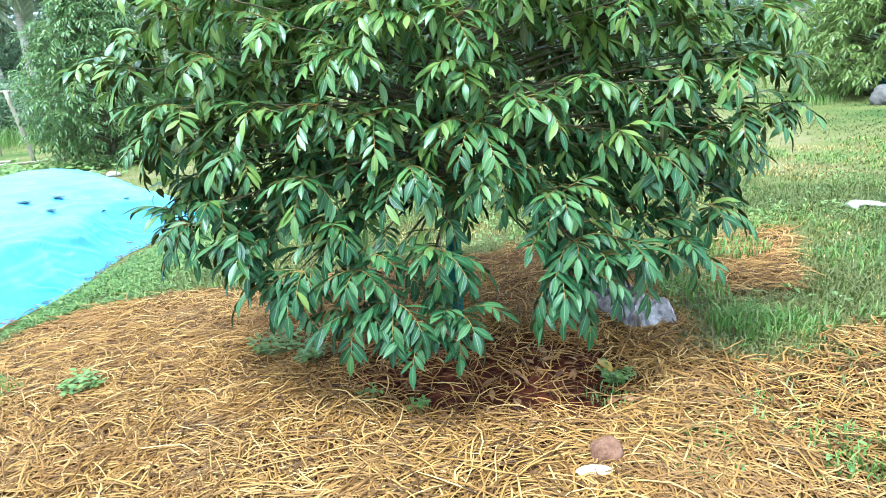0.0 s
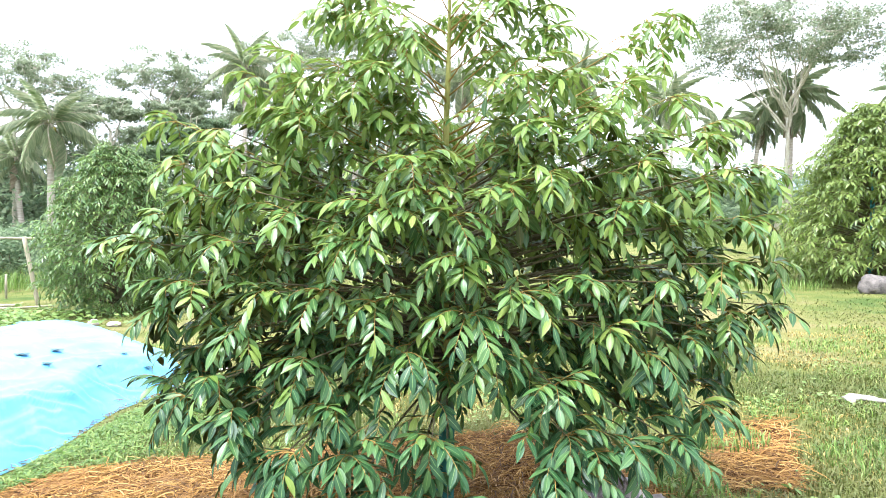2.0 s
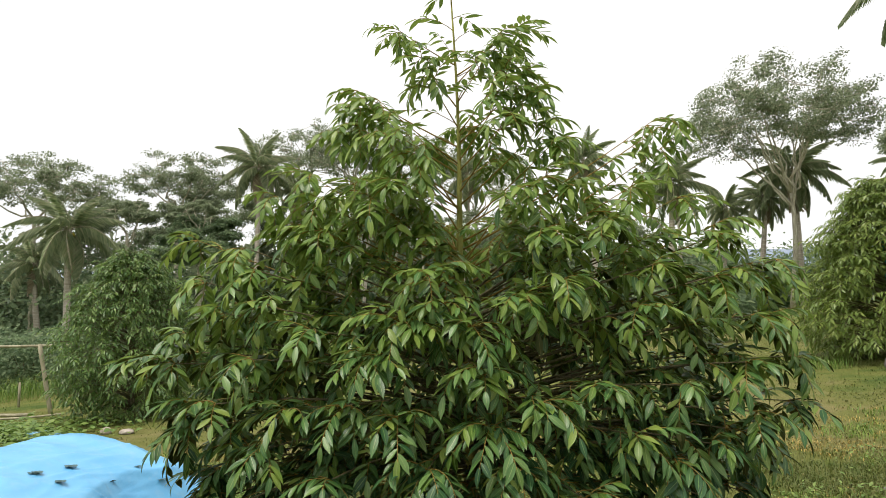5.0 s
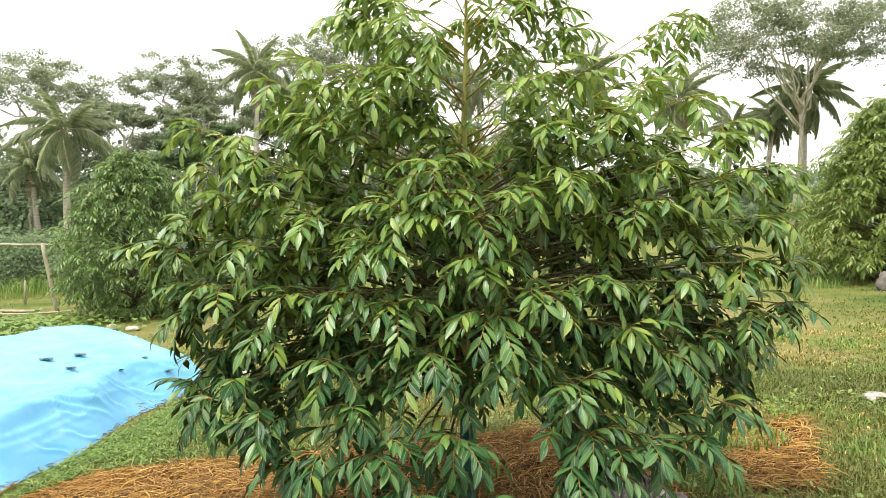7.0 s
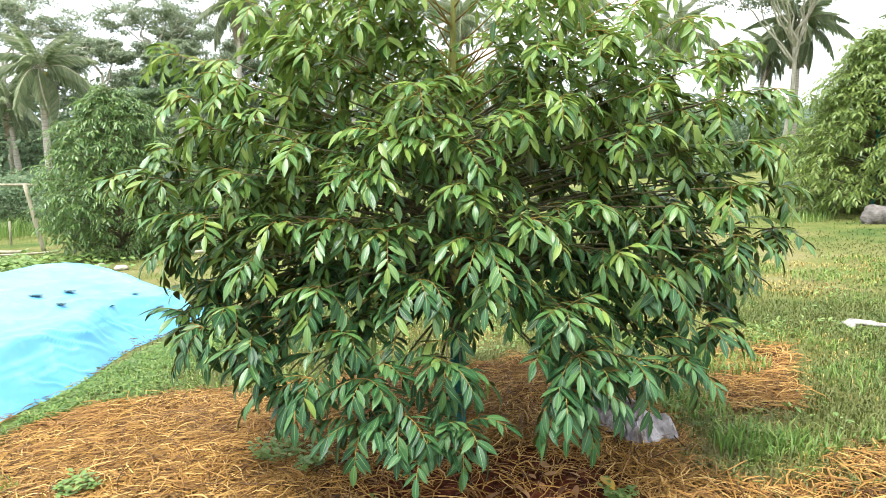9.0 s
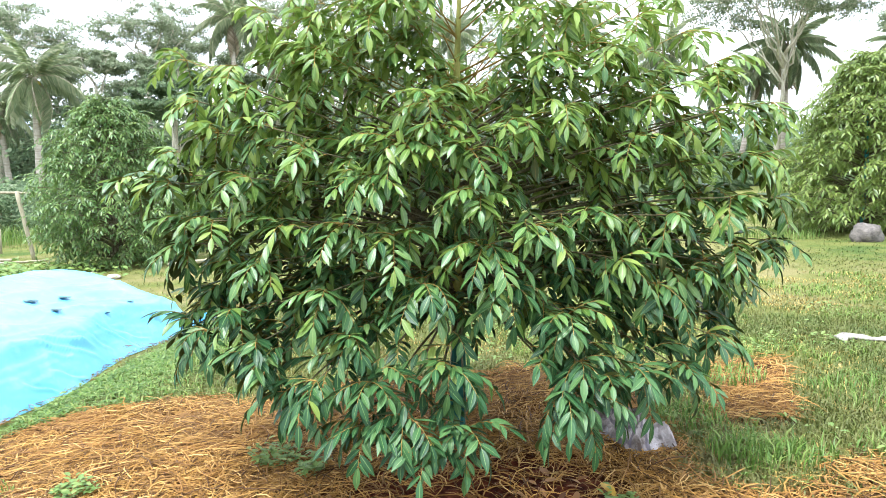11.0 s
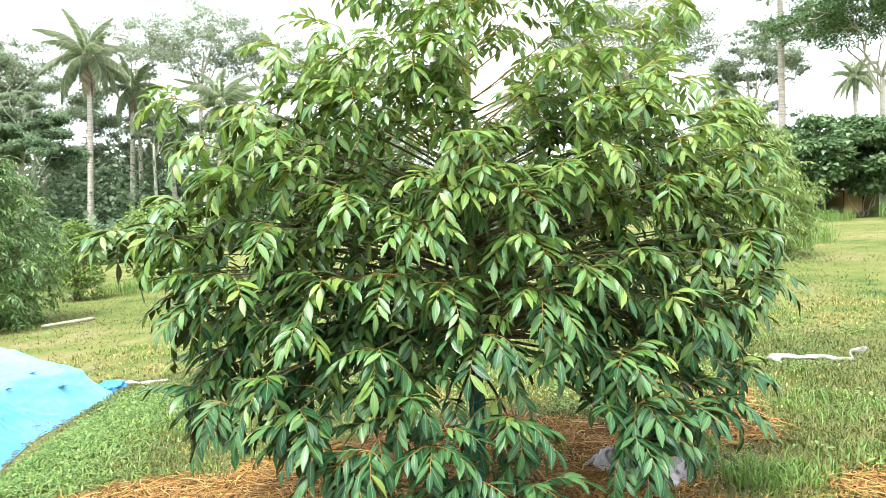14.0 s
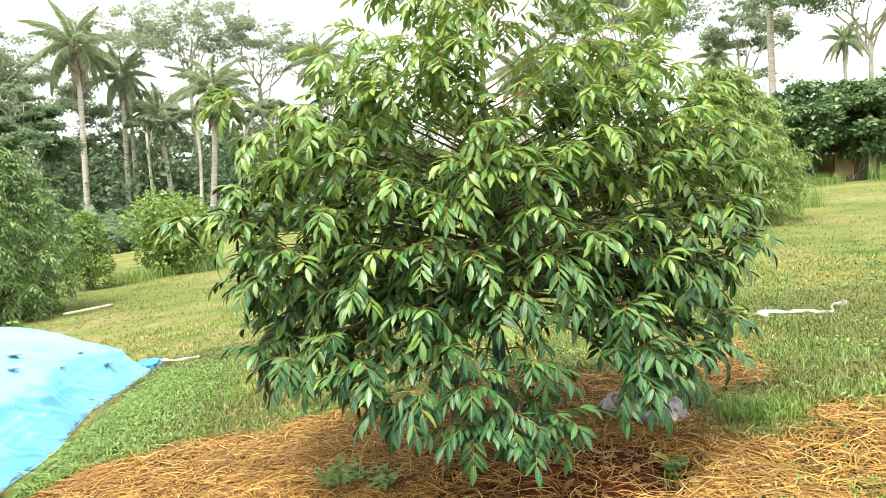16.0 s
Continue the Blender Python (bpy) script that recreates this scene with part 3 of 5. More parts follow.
def crease(d, b):
    """Height of the creases at a place of the sheet."""
    h = 0.0
    for d0, b0, d1, b1, k in CREASES:
        ex, ey = (d1 - d0) * 1.7, (b1 - b0) * 3.1
        px, py = (d - d0) * 1.7, (b - b0) * 3.1
        n = math.hypot(ex, ey)
        u = (px * ex + py * ey) / n / n
        if -0.3 < u < 1.3:
            w = (px * ey - py * ex) / n + 0.012 * math.sin(u * 7 + b0 * 40)
            fade = math.exp(-((u - 0.45) / 0.5) ** 4)
            h += k * fade * (0.020 * math.exp(-(w / 0.016) ** 2) - 0.018 * math.exp(-((w - 0.034) / 0.018) ** 2))
    return h


def tarpaulin_heap():
    nu, nv = 150, 230
    v, f = [], []
    for j in range(nv + 1):
        b = j / nv
        for i in range(nu + 1):
            a = (i / nu) ** 1.9
            inner = -2.97 + 0.29 * b + 0.03 * math.sin(b * 9) + 0.07 * math.exp(-((b - 1) / 0.12) ** 2) + 0.07 * math.exp(-((b - 0.25) / 0.2) ** 2)
            x = inner - a * 3.7
            y = 3.72 + b * (3.12 + 0.60 * min(1.0, a * 3.2)) - 1.6 * a * (1 - b) - 0.25 * a * b + 0.04 * math.sin(a * 14)
            z = heap_z(a, b)
            rim = min(a * 2, b, 1 - b) * 8
            fold = 0.005 * noise.noise((x * 1.1 + y * 0.8, y * 2.0 - x, 1.2)) + 0.005 * (1 - abs(noise.noise((x * 1.3 + y * 0.5, y * 3.4 - x * 0.4, 6.2)))) ** 7 + 0.004 * (1 - abs(noise.noise((x * 2.4 - y, y * 2.2 + x, 3.2)))) ** 8
            if a < 0.26:
                side = min(1.0, a * 25) * min(1.0, (0.26 - a) * 12)
                q = y + 0.3 * z
                fold += side * (0.012 * (1 - abs(noise.noise((z * 5.0 + 0.9 * q, q * 1.3, 4)))) ** 7 + 0.010 * (1 - abs(noise.noise((z * 15 + q * 1.4, q * 1.2, 9)))) ** 6 - 0.008)
            z += fold * min(1.0, rim + 0.25) * 1.3
            if a < 0.09:
                z += crease(a * 3.7, b)
            v.append((x, y, ground_z(x, y) + max(0.008, z + 0.004)))
    w = nu + 1
    f = [(j * w + i, (j + 1) * w + i, (j + 1) * w + i + 1, j * w + i + 1) for j in range(nv) for i in range(nu)]
    me = bpy.data.meshes.new("tarpaulin")
    me.from_pydata(v, [], f)
    me.polygons.foreach_set("use_smooth", [True] * len(f))
    k = Mat("blue_sheet", 0.42, 0.45)
    tone = k.noise(1.3, 4)
    c = k.ramp(tone, (0.3, lin("58a6d6")), (0.7, lin("72b9e0")))
    weave = k.t.nodes.new("ShaderNodeTexChecker")
    weave.inputs["Scale"].default_value = 420
    k.put(k.co.outputs["Object"], weave.inputs["Vector"])
    dust = k.ramp(k.noise(7, 6), (0.55, (0, 0, 0, 1)), (0.8, (0.25, 0.25, 0.25, 1)))
    c = k.mix(dust, c, lin("b6c3c4"))
    k.color(c).bump(k.math("ADD", k.noise(18, 4), k.math("MULTIPLY", weave.outputs["Fac"], 0.05)), 0.2, 0.006)
    k.b.inputs["Coat Weight"].default_value = 0.2
    k.b.inputs["Coat Roughness"].default_value = 0.3
    me.materials.append(k.m)
    ob = new("tarpaulin", me)
    mod = ob.modifiers.new("thickness", "SOLIDIFY")
    mod.thickness = 0.004
    tagged(ob, "pale blue plastic tarpaulin draped over a low heap", "tarpaulin")
    # the far corner, bunched up where it is tied
    bm = bmesh.new()
    bmesh.ops.create_icosphere(bm, subdivisions=4, radius=1)
    for w in bm.verts:
        r = 1 + 0.35 * noise.noise(w.co * 1.6) + 0.22 * (1 - abs(noise.noise(w.co * 3.1 + Vector((4, 0, 0))))) ** 4
        w.co = Vector((w.co.x * 0.15, w.co.y * 0.20, max(0.0, w.co.z) * 0.085)) * r
    x, y = -2.74, 6.80
    for w in bm.verts:
        w.co += Vector((x, y, ground_z(x, y) + 0.01))
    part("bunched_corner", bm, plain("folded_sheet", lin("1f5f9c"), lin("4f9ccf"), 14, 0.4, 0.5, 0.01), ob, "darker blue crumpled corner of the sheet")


tarpaulin_heap()


def sheet_debris():
    """Dark wet leaves stuck on the sheet."""
    sheet = bpy.data.objects["tarpaulin"].data
    co = np.empty(len(sheet.vertices) * 3)
    sheet.vertices.foreach_get("co", co)
    co = co.reshape(-1, 3)
    mat = plain("wet_leaf", lin("2f4a4c"), lin("5d7c80"), 40, 0.6)
    for x, y, r, turn in ((-3.47, 5.10, 0.060, -0.9), (-3.38, 5.42, 0.055, -1.0), (-3.26, 5.10, 0.045, -1.1), (-3.08, 5.95, 0.035, -0.9), (-2.90, 6.05, 0.045, -0.9), (-3.08, 5.55, 0.03, 1.2)):
        z = co[np.argmin((co[:, 0] - x) ** 2 + (co[:, 1] - y) ** 2)][2]
        p = Pile()
        k = 3
        p.many(leaf_verts(np.array([(-r, 0.2 * r * i, 0.002 + 0.001 * i) for i in range(k)]), np.array([(1, 0.25 * (i - 1), 0.03) for i in range(k)]), np.tile(UP, (k, 1)), np.full(k, 2 * r), np.full(k, 0.45 * r), np.full(k, 0.02)), LEAF2_F)
        ob = new("wet_leaf", p.mesh("wet_leaf", mat))
        ob.matrix_world = Matrix.Translation((x, y, z + 0.004)) @ Matrix.Rotation(turn, 4, "Z") @ Matrix.Rotation(-0.12, 4, "X")
        tagged(ob, "dark wet leaf stuck on the blue sheet", "leaf", "wet leaves")


sheet_debris()


# ---- neighbouring orchard trees ----
def orchard_tree(at, height, half, seed, label, count=230, size=1.25, wash=False, mat=None, cone=0.0):
    """A durian tree of the same orchard, farther off: leaves joined, limbs few."""
    rng = np.random.default_rng(seed)
    base = np.array([at[0], at[1], ground_z(at[0], at[1]) - 0.03])
    tree = thing("durian_tree", base, 0, label, "tree", "orchard trees")
    leaves, twigs = Leaves(), Pile()
    p = Pile()
    h = np.linspace(0, height * 0.97, 14)
    tube(p, np.stack([0.02 * np.sin(h * 2), 0.02 * np.cos(h * 1.7), h], 1), np.linspace(0.065, 0.01, 14), 10)
    child("trunk", p.mesh("trunk", plain("washed_trunk", lin("2f7a78"), lin("5aa09a"), 12, 0.85) if wash else M_BARK), tree)
    for i in range(count):
        q = (i + 0.5) / count
        z = height * (0.06 + 0.92 * q)
        a = i * 2.39996 + rng.uniform(-0.3, 0.3)
        r = half * float(np.interp(q, [0, 0.12, 0.4, 0.7, 0.9, 1.0], [0.75, 0.95, 1.0, 0.72, 0.38, 0.08])) * (1 - cone * q) * rng.uniform(0.6, 1.0)
        hub = np.array([math.cos(a) * r, math.sin(a) * r, z])
        st = np.array([0, 0, max(0.15, z - 0.25 * r)])
        pts = limb_points(st, hub, 0.12 * r, 6)
        tube(twigs, pts, np.linspace(0.018, 0.005, 6), 5, 0, False)
        spray(rng, hub, a, leaves, twigs, 7, size, 0.27, 0.024)
        for u in (0.42, 0.5, 0.62, 0.7, 0.8, 0.9):
            pp = pts[int(u * 5)]
            twig_with_leaves(rng, pp, a + rng.uniform(-1.3, 1.3), rng.uniform(0, 0.5), 0.26, leaves, twigs, size, 0.035)
    child("twig_growth", twigs.mesh("twig_growth", M_BARK), tree, kind="stuff")
    child("foliage", leaves.far_pile().mesh("foliage", mat or M_LEAF), tree, kind="stuff")
    return tree


orchard_tree((-6.7, 12.7), 3.40, 1.38, 21, "bushy durian tree down to the ground, beside the covered heap", 200, 1.45, False, M_MIDLEAF)
orchard_tree((8.6, 13.1), 3.75, 1.85, 22, "tall durian tree with a blue-green washed trunk", 240, 1.75, True, M_BRIGHT, 0.35)


# ---- woods behind ----
def clump_cloud(rng, pile, centre, radii, count, size, flat=0.5, fill=0.55):
    """Many small leaf clusters in an uneven cloud."""
    d = unit(rng.normal(0, 1, (count, 3)))
    r = rng.uniform(fill, 1.0, (count, 1)) ** 0.6
    o = np.asarray(centre) + d * r * np.asarray(radii)
    l = size * rng.uniform(0.6, 1.35, count)
    out = d * np.array([1, 1, 0.4]) + rng.normal(0, 0.55, (count, 3)) - UP * 0.25
    nn = UP * flat * 2 + d + rng.normal(0, 0.5, (count, 3))
    d2 = unit(out)
    n2 = unit(nn - d2 * (nn * d2).sum(-1, keepdims=True))
    s2 = np.cross(n2, d2)
    w = (l * rng.uniform(0.25, 0.4, count))[:, None]
    l = l[:, None]
    m = o + d2 * l * 0.45
    v = np.stack([o, m + s2 * w + n2 * w * 0.3, m - s2 * w + n2 * w * 0.3, o + d2 * l - n2 * l * 0.15], 1)
    pile.many(v, [(0, 2, 3), (0, 3, 1)])


def tall_tree(at, crown_z, crown_r, seed, label, clumps=26, per=70, leaf=0.45, airy=0.85, mat=None, flat=0.45, tight=1.0):
    """A forest tree: pale trunk, forking limbs, thin branches and a crown of small leaf pads with gaps."""
    rng = np.random.default_rng(seed)
    base = np.array([at[0], at[1], ground_z(at[0], at[1]) - 0.1])
    tree = thing("forest_tree", base, 0, label, "tree", "forest trees")
    cz = crown_z - base[2]
    p = Pile()
    fork = cz - crown_r * flat * 1.1
    h = np.linspace(0, fork, 9)
    bend = rng.uniform(-0.6, 0.6, 2)
    line = np.stack([bend[0] * np.sin(h / fork * 2), bend[1] * np.sin(h / fork * 1.7), h], 1)
    r0 = 0.012 * (cz + 4)
    tube(p, line, np.linspace(r0, r0 * 0.62, 9), 9)
    child("trunk", p.mesh("trunk", M_PALE), tree)
    joints = []
    for i in range(max(4, clumps // 8)):
        a = i * 2.39996 + rng.uniform(-0.3, 0.3)
        u = 0.25 + 0.5 * rng.random()
        tip = np.array([math.cos(a) * u * crown_r, math.sin(a) * u * crown_r, cz + crown_r * flat * rng.uniform(0.1, 0.75) * (1 - u * u)])
        pts = limb_points(line[-1] if i % 3 else line[-2], tip, -0.10 * crown_r, 8)
        pts[1:-1] += rng.normal(0, 0.025 * crown_r, (6, 3))
        q = Pile()
        tube(q, pts, np.linspace(r0 * 0.45, r0 * 0.10, 8), 6, 0, False)
        child("limb", q.mesh("limb", M_PALE), tree)
        joints += list(pts[3:])
    joints = np.array(joints)
    f, b = Pile(), Pile()
    dense = 1 + 5.0 * max(0.0, 0.85 - airy)
    for i in range(clumps):
        a = i * 2.39996 + rng.uniform(-0.5, 0.5)
        u = math.sqrt((i + 0.5) / clumps)
        c = np.array([math.cos(a) * u * crown_r * 0.92, math.sin(a) * u * crown_r * 0.92, cz + crown_r * flat * (math.sqrt(max(0.04, 1 - u * u)) * rng.uniform(-0.35, 1.0) - 0.15 * u)])
        st = joints[np.argmin(((joints - c) ** 2).sum(1) + 2.0 * np.maximum(0, joints[:, 2] - c[2]) ** 2)]
        tube(b, limb_points(st, c, -0.03 * crown_r, 5), np.linspace(r0 * 0.13, 0.018, 5), 4, 0, False)
        for _ in range(4):
            s = crown_r * rng.uniform(0.065, 0.14) * tight * dense
            cc = c + rng.normal(0, 0.095, 3) * crown_r * np.array([1, 1, 0.45])
            tube(b, [c, (c + cc) / 2 - UP * 0.02 * crown_r, cc], [0.03, 0.02, 0.012], 3, 0, False)
            clump_cloud(rng, f, cc, (s, s, s * 0.45), int(per * 1.2 * dense), leaf * 0.36, 0.7, 0.1)
    child("branchwork", b.mesh("branchwork", M_PALE), tree, kind="stuff")
    child("crown", f.mesh("crown", mat or M_HAZED_LEAF), tree)
    return tree


def bush(at, height, half, seed, label, count=900, leaf=0.14, mat=None, name="bush", cone=0.0):
    """A shrub of many small leaves on several stems."""
    rng = np.random.default_rng(seed)
    base = np.array([at[0], at[1], ground_z(at[0], at[1]) - 0.03])
    ob = thing(name, base, 0, label, "shrub")
    f = Pile()
    for i in range(7):
        p = Pile()
        a = i * 2.4
        tip = np.array([math.cos(a) * half * 0.5, math.sin(a) * half * 0.5, height * rng.uniform(0.6, 0.85)])
        tube(p, limb_points(np.array([math.cos(a) * 0.06, math.sin(a) * 0.06, 0]), tip, 0.1 * height, 6), np.linspace(0.03, 0.008, 6) * (height / 2), 5, 0, False)
        child("stem", p.mesh("stem", M_BARK), ob)
    n = 18
    for i in range(n):
        q = (i + 0.5) / n
        a = i * 2.39996
        rr = half * (math.sin(math.pi * min(1, 0.15 + 0.8 * q)) ** 0.6) * (1 - cone * q) * rng.uniform(0.45, 0.75)
        c = np.array([math.cos(a) * rr, math.sin(a) * rr, height * (0.12 + 0.76 * q)])
        s = half * (1 - cone * q * 0.8) * rng.uniform(0.38, 0.55)
        clump_cloud(rng, f, c, (s, s, s * 0.8), count * 2 // n, leaf * 0.85, 0.5, 0.45)
    child("foliage", f.mesh("foliage", mat or M_DARK_LEAF), ob, kind="stuff")
    return ob


def frond_mesh(seed, length):
    """A feathery frond: an arched rib with two rows of narrow leaflets."""
    rng = np.random.default_rng(seed)
    p = Pile()
    n = 12
    u = np.linspace(0, 1, n)
    sag = rng.uniform(0.55, 0.85)
    line = np.stack([u * length * (1 - 0.15 * u), 0.05 * length * np.sin(u * 3) * rng.uniform(-1, 1), length * (0.18 * u - sag * u ** 2.2)], 1)
    tube(p, line, np.linspace(0.05, 0.012, n), 4, 1, False)
    k = 58
    uu = np.linspace(0.12, 0.99, k)
    pos = np.stack([np.interp(uu, u, line[:, i]) for i in range(3)], 1)
    tan = unit(np.stack([np.interp(uu, u, np.gradient(line[:, i])) for i in range(3)], 1))
    for side in (-1, 1):
        lat = unit(np.cross(tan, UP)) * side
        d = tan * 0.55 + lat * 0.8 - UP * rng.uniform(0.5, 1.1, (k, 1))
        l = length * 0.31 * np.sin(np.pi * (0.18 + 0.75 * uu)) * rng.uniform(0.85, 1.1, k)
        v = leaf_verts(pos, d, UP + lat * 0.4, l, 0.070 * np.ones(k), rng.uniform(0.1, 0.4, k), False)
        p.many(v[:, LITE], LITE_F)
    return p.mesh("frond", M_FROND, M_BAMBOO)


FRONDS = [frond_mesh(60 + i, 4.3) for i in range(6)]
DEAD, NUTS = [], []
M_NUT = plain("coconut", lin("6f7a35"), lin("a9923f"), 5, 0.6)


M_DEAD = pieces("dead_frond", ((0.0, lin("9a8d78")), (0.6, lin("bcae96")), (1.0, lin("d2c5ae"))), 0.6, 0.6)


def coconut_palm(at, crown_z, seed, label, reach=1.0, lean=0.0, count=22, dry=1):
    rng = np.random.default_rng(seed)
    base = np.array([at[0], at[1], ground_z(at[0], at[1]) - 0.1])
    palm = thing("coconut_palm", base, 0, label, "palm tree", "coconut palms")
    cz = crown_z - base[2]
    h = np.linspace(0, cz, 12)
    a = rng.uniform(0, 6.28)
    off = lean * (1 - h / cz) ** 1.6
    line = np.stack([off * math.cos(a), off * math.sin(a), h], 1)
    p = Pile()
    tube(p, line, np.interp(h / cz, [0, 0.06, 1], [0.36, 0.24, 0.17]), 9)
    child("trunk", p.mesh("trunk", M_PALM_BARK), palm)
    for i in range(count):
        q = i / (count - 1)
        el = 86 - 132 * q + rng.uniform(-8, 8)
        fr = child("frond", FRONDS[rng.integers(0, len(FRONDS))], palm)
        fr.matrix_local = Matrix.Translation((0, 0, cz)) @ Matrix.Rotation(i * 2.39996 + rng.uniform(-0.2, 0.2), 4, "Z") @ Matrix.Rotation(radians(-el), 4, "Y") @ Matrix.Rotation(rng.uniform(-0.3, 0.3), 4, "X") @ Matrix.Scale(reach * rng.uniform(0.85, 1.1), 4)
    if not DEAD:
        for me in FRONDS[:2]:
            dead = me.copy()
            dead.name = "dead_frond"
            dead.materials[0] = M_DEAD
            DEAD.append(dead)
    for i in range(dry):
        fr = child("dead_frond", DEAD[i % 2], palm, "dry brown hanging frond")
        fr.matrix_local = Matrix.Translation((0, 0, cz - 0.2)) @ Matrix.Rotation(i * 1.3 + rng.uniform(-0.4, 0.4), 4, "Z") @ Matrix.Rotation(radians(62 + rng.uniform(-8, 14)), 4, "Y") @ Matrix.Scale(0.8 * reach, 4)
    if not NUTS:
        n = Pile()
        tube(n, [UP * 0.14, UP * 0.07, UP * -0.06, UP * -0.14], [0.03, 0.11, 0.11, 0.03], 7)
        NUTS.append(n.mesh("coconut", M_NUT))
    for i in range(9):
        b = i * 0.7
        nut = child("coconut", NUTS[0], palm)
        nut.matrix_local = Matrix.Translation((math.cos(b) * 0.28, math.sin(b) * 0.28, cz - 0.35 - 0.12 * (i % 3)))
    return palm


PALE_PALM = "coconut palm with a pale bare trunk and arching fronds"
coconut_palm((-24.8, 39.2), 7.7, 31, "short coconut palm with wide arching fronds", 0.80)
coconut_palm((-32.2, 46.8), 6.4, 32, PALE_PALM, 0.70, 0.6)
coconut_palm((14.7, 43.4), 10.0, 33, PALE_PALM, 0.72, 0.8)
coconut_palm((11.1, 54.7), 14.4, 34, "tall coconut palm above the woods", 0.72, 1.0)
coconut_palm((23.3, 55.2), 9.9, 35, PALE_PALM, 0.66, 1.5)
coconut_palm((25.6, 53.0), 10.3, 45, PALE_PALM, 0.62, 2.0)
coconut_palm((26.6, 50.0), 11.8, 36, "coconut palm with hanging dry fronds by a tall tree", 0.90, 0.8, 24, 10)
coconut_palm((-17.4, 54.1), 14.8, 37, "tall coconut palm with a slender pale trunk", 0.86, 1.0, 22, 5)
coconut_palm((-7.2, 50.0), 10.5, 38, PALE_PALM, 0.85, 1.0, 22, 3)
coconut_palm((-12.6, 58.0), 9.9, 46, PALE_PALM, 0.75, 1.0)
coconut_palm((1.0, 59.6), 14.6, 39, PALE_PALM, 0.75, 0.8)
coconut_palm((29.8, 37.2), 22.0, 40, "tall coconut palm standing over the hut", 1.45, 0.6, 18)
coconut_palm((55.2, 57.0), 15.4, 41, PALE_PALM, 0.6, 0.8)
coconut_palm((42.5, 60.7), 14.6, 42, PALE_PALM, 0.58, 0.8)
coconut_palm((-15.5, 58.5), 13.4, 43, PALE_PALM, 0.75, 0.8, 20, 3)

tall_tree((22.8, 44.5), 14.3, 6.5, 51, "tall forest tree with an airy rounded crown", 120, 50, 0.48, 0.85, None, 0.72)
tall_tree((-35.6, 51.3), 13.2, 6.4, 52, "broad forest tree with a flat-topped crown", 62, 60, 0.5, 0.85, None, 0.42)
tall_tree((-24.6, 55.0), 14.2, 4.9, 53, "tall forest tree with a wide thin crown", 54, 44, 0.5, 0.85, None, 0.52)
tall_tree((-27.4, 50.0), 10.4, 3.4, 93, "forest tree with flat layered foliage", 30, 56, 0.5, 0.85, None, 0.42)
tall_tree((-18.9, 46.0), 7.0, 3.3, 94, "leafy green forest tree at the edge of the woods", 40, 90, 0.5, 0.74, M_DARK_LEAF, 0.85)
tall_tree((-10.4, 63.0), 18.4, 6.4, 54, "tall forest tree with a wide thin crown", 74, 42, 0.5, 0.85, None, 0.62)
tall_tree((-4.6, 64.5), 17.2, 5.6, 99, "tall forest tree with a wide thin crown", 64, 42, 0.5, 0.85, None, 0.6)
tall_tree((31.0, 30.5), 13.0, 5.8, 55, "dark forest tree spreading over the hut", 90, 60, 0.5, 0.80, M_SHADE, 0.62)
tall_tree((-15.8, 61.0), 16.6, 5.8, 89, "tall forest tree with a wide thin crown", 60, 36, 0.5, 0.85, None, 0.6)
tall_tree((2.0, 66.5), 15.5, 6.5, 90, "tall forest tree with a wide thin crown", 54, 38, 0.5, 0.85, None, 0.5)
tall_tree((34.9, 48.2), 9.5, 4.5, 56, "forest tree behind the hedge", 22, 70, 0.42)
tall_tree((-24.5, 63.0), 12.0, 6.5, 57, "leafy forest tree deep in the woods", 30, 130, 0.55, 0.75, None, 0.8)
tall_tree((-33.0, 60.0), 9.0, 6.5, 58, "leafy forest tree deep in the woods", 30, 130, 0.55, 0.75, None, 0.8)
tall_tree((-16.0, 66.0), 9.5, 6.0, 79, "leafy forest tree deep in the woods", 26, 110, 0.5, 0.75, None, 0.8)
tall_tree((-5.0, 64.0), 9.0, 5.5, 80, "leafy forest tree deep in the woods", 26, 110, 0.5, 0.75, None, 0.8)
tall_tree((-13.0, 55.0), 9.0, 1.8, 81, "slim forest tree with a bare pale trunk", 10, 60, 0.4, 0.8)
tall_tree((-22.5, 52.0), 10.5, 2.0, 82, "slim forest tree with a bare pale trunk", 10, 60, 0.4, 0.8)
tall_tree((-5.5, 57.0), 10.0, 2.0, 83, "slim forest tree with a bare pale trunk", 10, 60, 0.4, 0.8)
tall_tree((20.0, 58.0), 11.5, 2.2, 84, "slim forest tree with a bare pale trunk", 10, 60, 0.4, 0.8)
tall_tree((4.0, 60.0), 9.0, 7.0, 59, "forest tree in the woods", 26, 80, 0.5, 0.8)
tall_tree((16.0, 62.0), 8.5, 5.0, 60, "forest tree in the woods", 22, 80, 0.5, 0.8)
bush((-4.7, 18.6), 2.2, 1.25, 71, "rounded young orchard tree in the grass", 2600, 0.15, M_SHRUB)
bush((-6.3, 16.6), 2.1, 0.75, 72, "upright bright-green shrub in the grass", 1800, 0.1, M_SHRUB, cone=0.6)
bush((23.2, 28.6), 2.4, 1.7, 85, "dense green shrub in front of the hut", 2200, 0.22)
bush((29.6, 26.4), 2.2, 1.5, 86, "dense green shrub in front of the hut", 2200, 0.22)
tall_tree((37.2, 48.7), 14.2, 4.2, 88, "grey-green forest tree behind the hut", 64, 60, 0.5, 0.82, None, 0.92)
bush((-14.6, 21.0), 1.9, 1.5, 95, "dense green thicket behind the trellis", 1800, 0.16)
